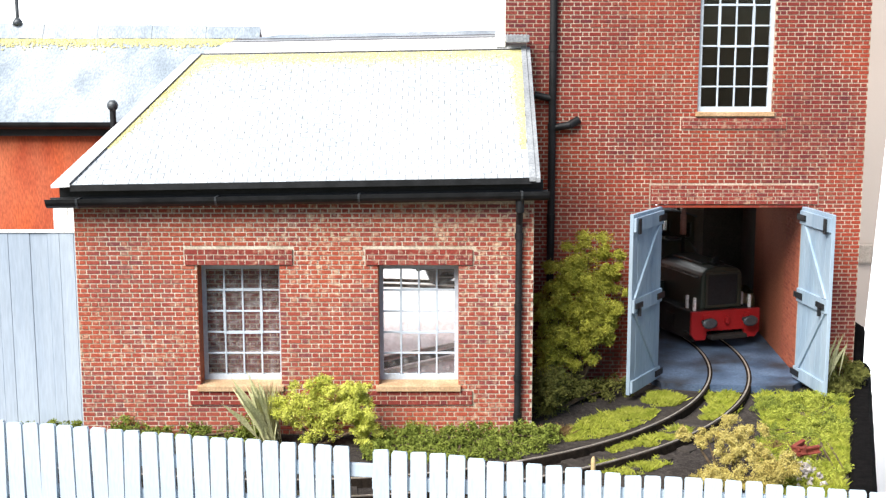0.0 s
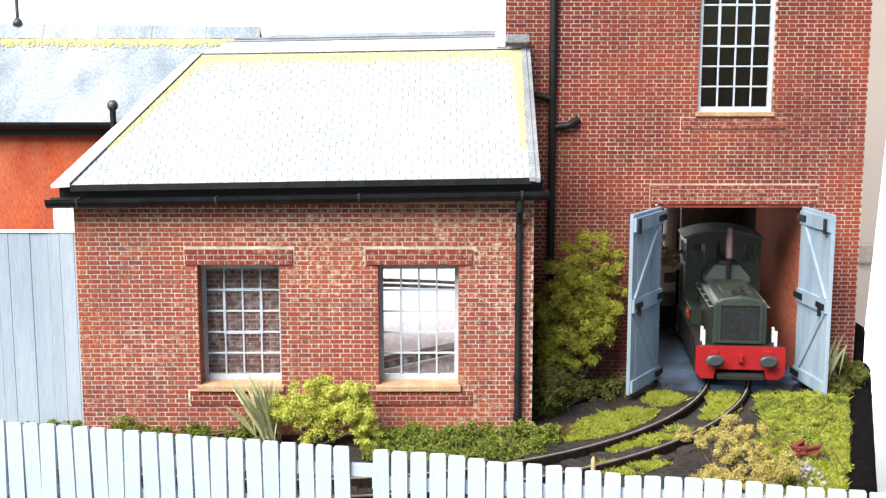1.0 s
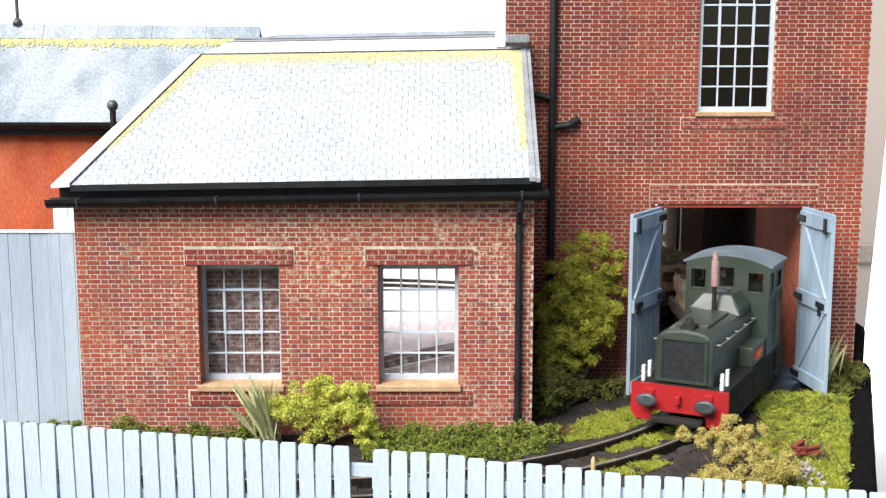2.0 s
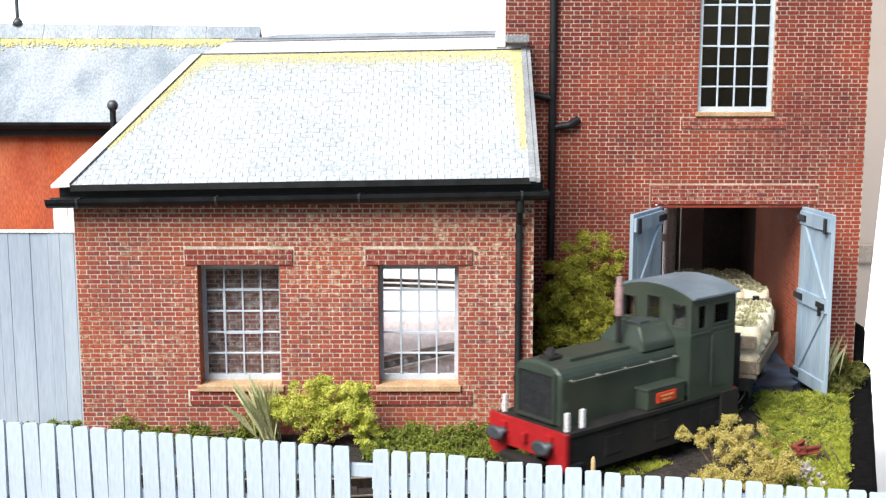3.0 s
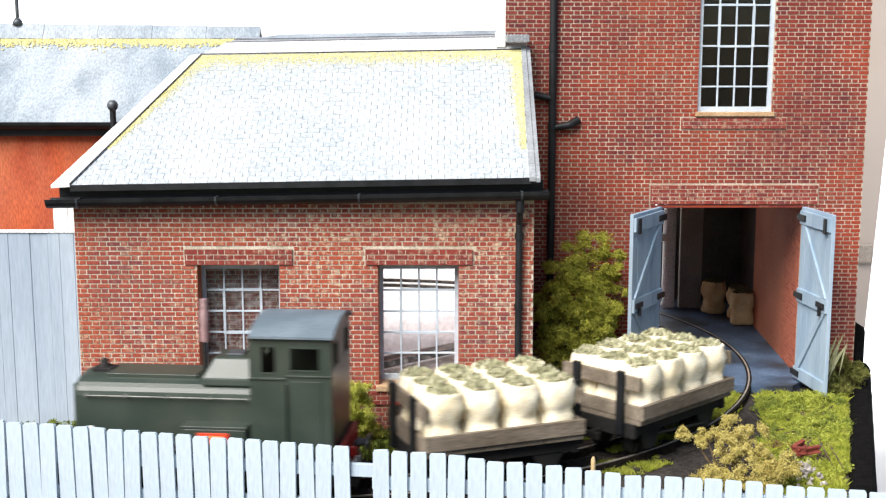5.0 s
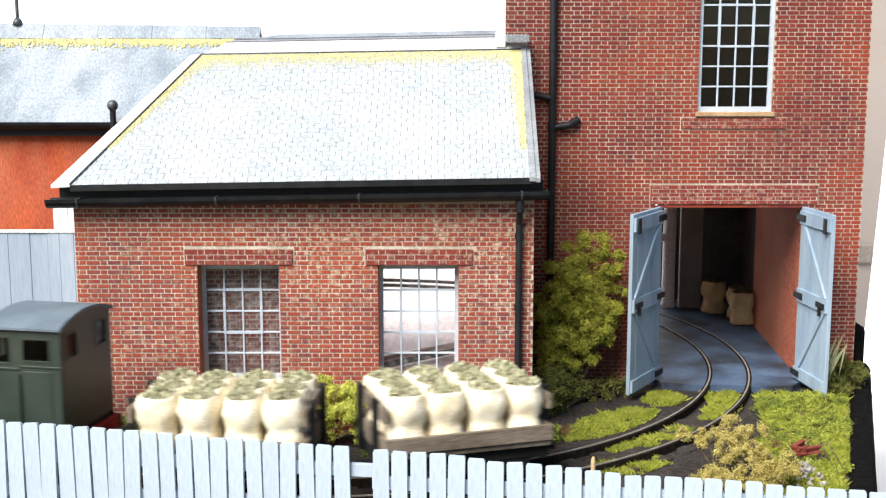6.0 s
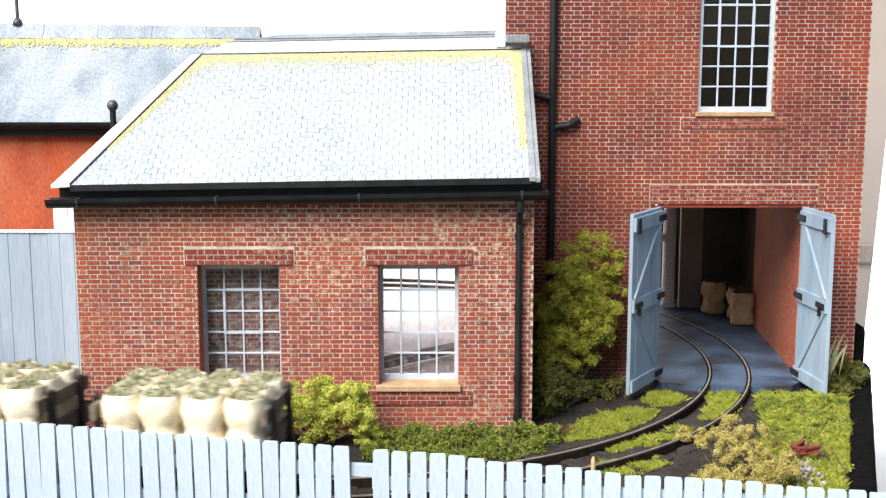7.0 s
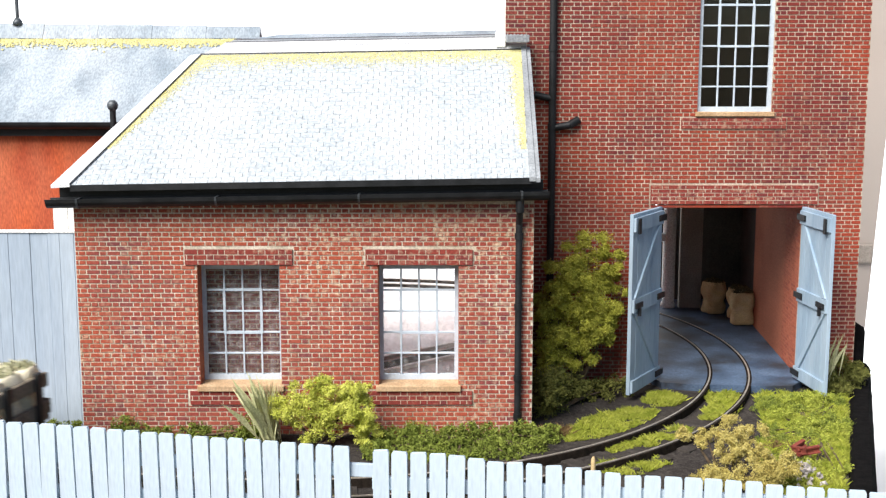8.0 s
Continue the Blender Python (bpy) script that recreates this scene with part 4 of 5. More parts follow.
def build_fences():
    t = thing("board_fence", "tall grey-blue close-boarded fence with a white cap", "fence")
    rg = random.Random(11)
    x = -190.0
    while x < -73.6:
        w = rg.choice((2.4, 2.9, 3.6, 4.4))
        b = min(x + w, -73.3)
        part("board", box(B(), x + .02, b - .02, 243.2 + rg.uniform(-.10, .10), 244.2, -1, 41 + rg.uniform(-.15, 0), .07), M_BOARD, t)
        x += w
    part("cap_rail", box(B(), -190, -73.3, 242.9, 244.5, 41.0, 41.5, .08), M_WHITE, t, "white cap rail")
    t = thing("white_panel", "white boarded panel under the eaves", "panel")
    for i in range(2):
        part("board", box(B(), -79.2 + i * 3, -76.3 + i * 3, 244.8, 246, 0, 47, .08), M_WHITE, t)
    tops = ([-118, -70, -40, -14], [17.0, 16.3, 15.3, 14.6]), ([-11, 0, 6, 17, 29, 42, 54, 84], [16.1, 16.0, 15.3, 15.0, 14.0, 13.95, 13.4, 12.6])
    for (x0, y0, x1, y1, n), top in zip(((-117.75, 201.4, -16.25, 187.2, 35), (-9.63, 180.9, 84.6, 167.4, 32)), tops):
        f = thing("picket_fence", "pale painted wooden picket fence beside the track", "fence", "lineside fences")
        d = Vector((x1 - x0, y1 - y0, 0))
        ang = math.degrees(math.atan2(d.y, d.x))
        step = d.length / n
        sh = []
        for k in range(6):
            bm = B()
            w = step * .5 - .13 - rg.uniform(0, .10)
            prism(bm, [(-w, -16), (w, -16), (w - rg.uniform(-.04, .08), -.3), (w - .22, rg.uniform(-.14, .10)), (-w + .22, rg.uniform(-.14, .10)), (-w + rg.uniform(-.04, .08), -.3)], 1, -.35, .35)
            sh.append(part("picket", bm, M_PICKET, f))
        for i in range(n + 1):
            p = Vector((x0, y0, 0)) + d * (i / n)
            o = sh[i] if i < 6 else new("picket", sh[rg.randrange(6)].data)
            o.parent = f
            o.matrix_basis = mm(p.x, p.y, np.interp(p.x, *top) + rg.uniform(-.12, .12), rg.uniform(-1, 1), rg.uniform(-1.3, 1.3), ang + rg.uniform(-2, 2))
        for zz in (3.4, 9.5):
            bm = B()
            ext = 1.5
            box(bm, -ext, d.length + ext + (3.6 if x1 < 0 else 0), .4, 1.2, zz, zz + 2.2, .1)
            o = part("fence_rail", bm, M_PICKET, f)
            o.matrix_basis = mm(x0, y0, 0, 0, 0, ang)


# ---- locomotive and wagons ----
def wheelset(parent, u, r=3.3):
    """An axle with two wheels, turning about its own axis."""
    bm = B()
    m = Matrix.Rotation(radians(90), 4, "X")
    tube(bm, (0, -5.2, 0), (0, 5.2, 0), .6, n=8)
    for s in (-1, 1):
        lathe(bm, [(1.0, s * 4.0 - .7), (r, s * 4.0 - .7), (r + (.4 if s > 0 else 0), s * 4.0 - .45), (r + (.4 if s < 0 else 0), s * 4.0 + .45), (r, s * 4.0 + .7), (1.0, s * 4.0 + .7)], 18, m)
        for k in range(5):
            a = 2 * math.pi * k / 5
            box(bm, -.25, .25, s * 4.75 - .2, s * 4.75 + .2, .8, r - .4, .05, Matrix.Rotation(a, 4, "Y"))
    w = part("wheelset", bm, M_FRAMEBLK, parent, "dark spoked wheelset")
    w.matrix_basis = mm(u, 0, 2 + r)
    return w


def build_loco():
    t = thing("diesel_locomotive", "small dull green narrow-gauge diesel locomotive with red buffer beams", "locomotive")
    # frames and running plate; +x is the way of travel, +y its left side
    part("running_plate", box(B(), -23.2, 25.8, -9.3, 9.3, 10.6, 11.5, .15), M_FRAMEBLK, t)
    for s in (-1, 1):
        fr = part("side_frame", box(B(), -22.8, 25.6, s * 8.4 - .5, s * 8.4 + .5, 3.6, 10.6, .12), M_FRAMEBLK, t)
        for u in (-15, -1, 13):
            part("axle_cover", box(B(), u - 2.2, u + 2.2, s * 8.9 - .15, s * 8.9 + .15, 5.4, 9.0, .1), M_FRAMEBLK, fr)
        part("step", box(B(), -22, -17.5, s * 9.2 - .6, s * 9.2 + .5, 5.2, 5.8, .1), M_FRAMEBLK, fr)
        # added black plate hides the rear beam's red, standing in for shadow
        part("end_plate", box(B(), -24.1, -18.5, s * 9.35 - .25, s * 9.35 + .25, 4.4, 11.5, .1), M_FRAMEBLK, fr)
        part("step", box(B(), 21.5, 25.5, s * 9.2 - .6, s * 9.2 + .5, 5.2, 5.8, .1), M_FRAMEBLK, fr)
    for u, f in ((26.2, 1), (-23.6, -1)):
        bm = B()
        hw = 9.9 if f > 0 else 9.0
        prism(bm, [(-hw, 11.6), (hw, 11.6), (hw, 5.6), (8.6, 4.2), (5.8, 4.2), (5.4, 6.4), (-5.4, 6.4), (-5.8, 4.2), (-8.6, 4.2), (-hw, 5.6)], 0, u - .45, u + .45)
        bb = part("buffer_beam", bm, M_REDBEAM, t, "red buffer beam")
        for s in (-1, 1):
            m = Matrix.Translation((u, s * 5.9, 8.9)) @ Matrix.Rotation(radians(90 * f), 4, "Y")
            bu = part("buffer", lathe(B(), [(1.0, .4), (1.0, 1.7), (.7, 1.7), (.7, 2.6), (1.75, 2.65), (1.75, 3.0), (1.2, 3.2)], 18, m @ Matrix.Diagonal((.78, 1.22, 1, 1))), M_GREYSTEEL, bb, "grey steel buffer")
            part("buffer_bracket", box(B(), u + f * .4 - .5, u + f * .4 + .6, s * 5.9 - .9, s * 5.9 + .9, 9.6, 10.8, .1), M_REDBEAM, bb)
        part("coupling_hook", box(B(), min(u, u + f * 1.6), max(u, u + f * 1.6), -.5, .5, 8.2, 10.0, .2), M_REDBEAM, bb)
        bm = box(B(), min(u, u + f * 2.6), max(u, u + f * 2.6), -5.2, 5.2, 4.4, 5.6, .25)
        part("coupling_bar", bm, M_FRAMEBLK, bb, "black coupling bar")
    # bonnet
    bm = B()
    prism(bm, [(-6.0, 11.5), (6.0, 11.5), (6.0, 19.6), (5.85, 20.4), (5.5, 21.1), (4.9, 21.7), (4.1, 22.1), (3.0, 22.35), (0, 22.7), (-3.0, 22.35), (-4.1, 22.1), (-4.9, 21.7), (-5.5, 21.1), (-5.85, 20.4), (-6.0, 19.6)], 0, -8.6, 24.0)
    es = [e for e in bm.edges if abs(e.verts[0].co.x - 24) < .01 and abs(e.verts[1].co.x - 24) < .01]
    bmesh.ops.bevel(bm, geom=es, offset=.55, segments=3, affect="EDGES", profile=.5)
    bon = part("bonnet", bm, M_LOCO, t, "green engine bonnet")
    part("bonnet_lid", box(B(), 2.4, 19, -3.4, 3.4, 22.2, 22.9, .12), M_LOCO, bon)
    bm = pierced(B(), -4.9, 4.9, 0, .5, 12.0, 21.2, [(-4.3, 4.3, 12.6, 20.6)])
    for v in bm.verts:
        v.co = Vector((24.0 + v.co.y, v.co.x, v.co.z))
    bmesh.ops.recalc_face_normals(bm, faces=bm.faces)
    part("radiator_frame", bm, M_LOCO, bon)
    part("radiator", box(B(), 23.8, 24.25, -4.3, 4.3, 12.6, 20.6), M_RAD, bon, "dark radiator mesh")
    bm = lathe(B(), [(1.1, 22.4), (1.2, 23.4), (.8, 23.6), (.85, 24.3), (.35, 24.6)], 12, Matrix.Translation((20.6, 0, 0)))
    box(bm, 18.6, 22.4, -1.5, 1.5, 22.3, 23.2, .2)
    part("filler_cap", bm, M_FRAMEBLK, bon, "dark filler cap")
    for s in (-1, 1):
        bm = tube(B(), (-8, s * 6.7, 19.8), (21.8, s * 6.7, 19.8), .15, n=8)
        for u in (21.6, 14.5, 7, -.5, -7.6):
            tube(bm, (u, s * 5.9, 19.8), (u, s * 6.9, 19.8), .24, n=6)
        part("handrail", bm, M_BRIGHT, bon, "worn steel handrail")
        bx = part("battery_box", box(B(), -7.6, 3.6, min(s * 6, s * 9), max(s * 6, s * 9), 11.5, 15.3, .3), M_LOCO, t)
        part("box_lid", box(B(), -7.8, 3.8, min(s * 5.9, s * 9.12), max(s * 5.9, s * 9.12), 15.2, 15.7, .12), M_LOCO, bx)
        pl = part("name_plate", box(B(), -4.6, 1.0, s * 9.15 - .15, s * 9.15 + .15, 12.6, 14.6, .08), M_PLATE, bx, "orange-red plate with unreadable marks")
        bm = box(B(), -3.7, .1, s * 9.33 - .05, s * 9.33 + .05, 13.75, 14.15)
        box(bm, -3.2, -.5, s * 9.33 - .05, s * 9.33 + .05, 13.05, 13.35)
        part("plate_bar", bm, M_GOLD, bx)
        for u in (24.4, 20.4):
            bm = box(B(), u - .42, u + .42, s * 8.0 - .3, s * 8.0 + .3, 11.5, 14.9, .08)
            part("hand_post", bm, M_STEELW, t, "white-painted hand post")
    # hump before the cab
    bm = B()
    prism(bm, [(-5.6, 21.6), (5.6, 21.6), (5.4, 23.0), (3.1, 26.0), (-3.1, 26.0), (-5.4, 23.0)], 0, -8.6, 1.0)
    for v in bm.verts:
        if v.co.x > 0 and v.co.z > 24:
            v.co.x -= 1.6
    es = list(bm.edges)
    bmesh.ops.bevel(bm, geom=es, offset=.3, segments=2, affect="EDGES", profile=.5)
    hp = part("tank_hump", bm, M_LOCO, t)
    part("tank_lid", box(B(), -5.5, -2.5, -1.6, 1.6, 25.9, 26.35, .15), M_GREYSTEEL, hp)
    bm = tube(B(), (1.9, 0, 22), (1.9, 0, 28.2), .5)
    st = part("exhaust_pipe", bm, M_FRAMEBLK, t, "dark exhaust pipe")
    bm = tube(B(), (1.9, 0, 28.0), (1.9, 0, 33.4), .82, .80, 16)
    tube(bm, (1.9, 0, 33.4), (1.9, 0, 35.4), .62, .60, 16)
    part("exhaust_sleeve", bm, M_STACK, st, "pinkish bare metal sleeve")
    # cab
    cab = part("cab_floor", box(B(), -22.8, -8.5, -9.0, 9.0, 11.5, 12.3), M_FRAMEBLK, t)
    zt = 31.1
    arch = [(-9.2, zt)] + [(9.2 * math.sin(radians(a)) / math.sin(radians(34)), zt + 1.9 * (math.cos(radians(a)) - math.cos(radians(34))) / (1 - math.cos(radians(34)))) for a in range(-28, 29, 7)] + [(9.2, zt)]
    for s in (-1, 1):
        y = s * 8.85
        bm = B()
        pierced(bm, -22.7, -8.5, y - .35, y + .35, 11.5, zt, [(-20.9, -15.4, 25.4, 29.6), (-13.3, -10.4, 24.9, 29.8)])
        side = part("cab_side", bm, M_LOCO, t)
        part("cab_ledge", box(B(), -14.7, -8.4, s * 9.25 - .15, s * 9.25 + .2, 24.0, 24.35, .05), M_LOCO, side)
        part("cab_ledge", box(B(), -22.8, -15.0, s * 9.25 - .15, s * 9.25 + .15, 24.5, 24.8, .05), M_LOCO, side)
        part("cab_door", box(B(), -20.9, -15.6, s * 9.2 - .12, s * 9.2 + .12, 13.0, 23.8, .05), M_LOCO, side)
        part("door_handrail", tube(B(), (-14.8, s * 9.6, 14), (-14.8, s * 9.6, 23.4), .2, n=8), M_LOCO, side)
        for a, b, c, d in ((-20.9, -15.4, 25.4, 29.6), (-13.3, -10.4, 24.9, 29.8)):
            part("window_frame", pierced(B(), a, b, s * 9.2 - .1, s * 9.2 + .12, c, d, [(a + .3, b - .3, c + .3, d - .3)]), M_LOCO, side)
            g = part("window_pane", box(B(), a, b, y - .05, y + .05, c, d), M_GLASS, side)
            g.visible_shadow = False
    for u, wins in ((-8.85, [(-8.0, -4.7, 25.4, 29.7), (-1.6, 1.6, 26.0, 30.5), (4.7, 8.0, 25.4, 29.7)]), (-22.4, [(-7.2, -3.6, 25.6, 29.8), (3.6, 7.2, 25.6, 29.8)])):
        bm = pierced(B(), -8.5, 8.5, -.35, .35, 11.5, zt, [w for w in wins])
        for v in bm.verts:
            v.co = Vector((u + v.co.y, v.co.x, v.co.z))
        prism(bm, arch, 0, u - .35, u + .35)
        bmesh.ops.recalc_face_normals(bm, faces=bm.faces)
        end = part("cab_end", bm, M_LOCO, t)
        for a, b, c, d in wins:
            bm = pierced(B(), a - .3, b + .3, -.5, .5, c - .3, d + .3, [(a + .05, b - .05, c + .05, d - .05)])
            for v in bm.verts:
                v.co = Vector((u + v.co.y, v.co.x, v.co.z))
            bmesh.ops.recalc_face_normals(bm, faces=bm.faces)
            part("window_frame", bm, M_LOCO, end)
            g = part("window_pane", box(B(), u - .05, u + .05, a, b, c, d), M_GLASS, end)
            g.visible_shadow = False
    bm = B()
    out = [(-9.9, zt - .1)] + [(9.9 * math.sin(radians(a)) / math.sin(radians(35)), zt + .3 + 1.95 * (math.cos(radians(a)) - math.cos(radians(35))) / (1 - math.cos(radians(35)))) for a in range(-35, 36, 5)] + [(9.9, zt - .1)]
    inn = [(p[0] * .97, p[1] - .45) for p in out[::-1]][1:-1]
    prism(bm, out + inn, 0, -23.2, -8.6)
    part("cab_roof", bm, M_LOCOROOF, t, "blue-grey arched cab roof")
    part("control_desk", box(B(), -11.8, -9.3, -5, 5, 12.3, 22, .4), M_FRAMEBLK, t)
    for o in t.children_recursive:
        for v in o.data.vertices:
            v.co.x = (v.co.x + 0.004) * 0.96 - 0.004
    wheels = [wheelset(t, u) for u in (9.0, -9.0)]
    return t, wheels


def build_wagon():
    t = thing("flat_wagon", "weathered grey wooden flat wagon with low sides, loaded with sacks", "wagon", "sack wagons")
    for i in range(8):
        a = -15 + i * 3.75
        part("floor_plank", box(B(), a + .06, a + 3.69, -9.4, 9.4, 9.6, 10.6, .08), M_WOOD, t)
    for s in (-1, 1):
        part("side_plank", box(B(), -15.0, 15.0, s * 9.6 - .4, s * 9.6 + .4, 10.7, 13.4, .1), M_WOOD, t)
        fr = part("sole_bar", box(B(), -14.6, 14.6, s * 7.2 - .6, s * 7.2 + .6, 7.2, 9.6, .12), M_FRAMEBLK, t)
        for u in (-9, 9):
            bm = B()
            prism(bm, [(u - 3, 7.2), (u + 3, 7.2), (u + 1.3, 3.8), (u - 1.3, 3.8)], 1, s * 7.0 - .3, s * 7.0 + .5)
            part("axle_guard", bm, M_FRAMEBLK, fr)
        bm = tube(B(), (-8, s * 8.2, 5.2), (8, s * 8.2, 6.6), .3, n=6)
        part("brake_lever", bm, M_FRAMEBLK, fr)
    for s in (-1, 1):
        part("end_plank", box(B(), s * 14.7 - .4, s * 14.7 + .4, -9.15, 9.15, 10.7, 13.2, .1), M_WOOD, t)
        part("end_plank", box(B(), s * 14.7 - .4, s * 14.7 + .4, -9.15, 9.15, 16.0, 18.6, .1), M_WOOD, t)
        for w in (-5.2, 5.2):
            part("end_stanchion", box(B(), s * 15.5 - .4, s * 15.5 + .5, w - .75, w + .75, 7.4, 19.4, .12), M_BLACK, t, "black iron stanchion")
        part("head_stock", box(B(), s * 14.2 - .7, s * 14.2 + .7, -8, 8, 6.8, 9.5, .12), M_FRAMEBLK, t)
        bm = box(B(), min(s * 14.5, s * 18.6), max(s * 14.5, s * 18.6), -.5, .5, 6.6, 7.4, .1)
        box(bm, s * 18.2 - .5, s * 18.2 + .5, -2.6, 2.6, 6.2, 7.6, .2)
        part("coupling", bm, M_FRAMEBLK, t)
    wheels = [wheelset(t, u, 3.0) for u in (9.0, -9.0)]
    return t, wheels


def sack_mesh(seed, w, h):
    """A stuffed sack: bulged, creased, with a rolled mouth."""
    rg = random.Random(seed)
    bm = B()
    n, rings = 20, []
    prof = [(0.74, 0), (0.95, .04), (1.0, .12), (.97, .26), (.86, .37), (.82, .42), (.90, .50), (1.01, .61), (1.06, .73), (1.03, .84), (.95, .93), (.92, .985), (.87, 1.0), (.80, .97), (.74, .91)]
    ph = [rg.uniform(0, 6.28) for _ in range(4)]
    for r, z in prof:
        ring = []
        for i in range(n):
            a = 2 * math.pi * i / n
            sq = 1 / (abs(math.cos(a)) ** 3.2 + abs(math.sin(a)) ** 3.2) ** (1 / 3.2)
            k = r * sq * (1 + .035 * math.sin(3 * a + ph[0] + z * 4) + .03 * math.sin(5 * a + ph[1] - z * 9) + .03 * math.sin(z * 23 + ph[2] + 2 * math.sin(a)))
            ring.append(bm.verts.new((w * .5 * k * math.cos(a), w * .47 * k * math.sin(a), h * (z + .012 * math.sin(2 * a + ph[3])))))
        rings.append(ring)
    for a, b in zip(rings, rings[1:]):
        for i in range(n):
            f = bm.faces.new((a[i], a[(i + 1) % n], b[(i + 1) % n], b[i]))
            f.smooth = True
    bm.faces.new(rings[0][::-1])
    bm.faces.new(rings[-1])
    return bm


def make_sack(seed, w, h, material, m, label, group, crop):
    t = thing("sack", label, "sack", group, m=m)
    part("sack_body", sack_mesh(seed, w, h), material, t, smooth=False)
    if crop:
        rg = random.Random(seed + 50)
        vs, fs = [], []
        for _ in range(110):
            r, a = w * .43 * rg.random() ** .5, rg.uniform(0, 6.283)
            c = Vector((r * math.cos(a), r * math.sin(a), h * (.975 + .08 * (1 - (r / (w * .43)) ** 2) + rg.uniform(-.03, .03))))
            s = rg.uniform(.30, .60)
            i = len(vs)
            rot = Euler((rg.uniform(0, 3), rg.uniform(0, 3), rg.uniform(0, 3))).to_matrix()
            vs += [c + rot @ Vector(v) * s for v in ((1.5, 0, 0), (-1.5, 0, 0), (0, .8, 0), (0, -.8, 0), (0, 0, .35), (0, 0, -.35))]
            fs += [(i + a_, i + b_, i + c_) for a_, b_, c_ in ((0, 2, 4), (2, 1, 4), (1, 3, 4), (3, 0, 4), (2, 0, 5), (1, 2, 5), (3, 1, 5), (0, 3, 5))]
        tagged(raw("produce", vs, fs, crop, t, "leafy produce filling the mouth"), kind="stuff")
    return t


def load_sacks():
    """Twelve sacks for a wagon, as (thing, local pose) pairs."""
    protos = [make_sack(s, 6.8, 9.7, M_SACK, mm(0, 0, 0), "full cream sackcloth sack of produce on a wagon", "wagon sacks", M_CROP) for s in (1, 2, 3)]
    rg = random.Random(21)
    used, loads = [], []
    for wagon in range(2):
        pairs = []
        for i in range(4):
            for j in range(3):
                k = (i * 3 + j + wagon) % 3
                m = mm(-10.7 + i * 7.1 + rg.uniform(-.25, .25), -6.05 + j * 6.05 + rg.uniform(-.2, .2), 10.6, 0, 0, rg.choice((0, 90, 180, 270)) + rg.uniform(-12, 12))
                if k in used:
                    o = copy_thing(protos[k], m)
                else:
                    o = protos[k]
                    used.append(k)
                pairs.append((o, m))
        loads.append(pairs)
    return loads


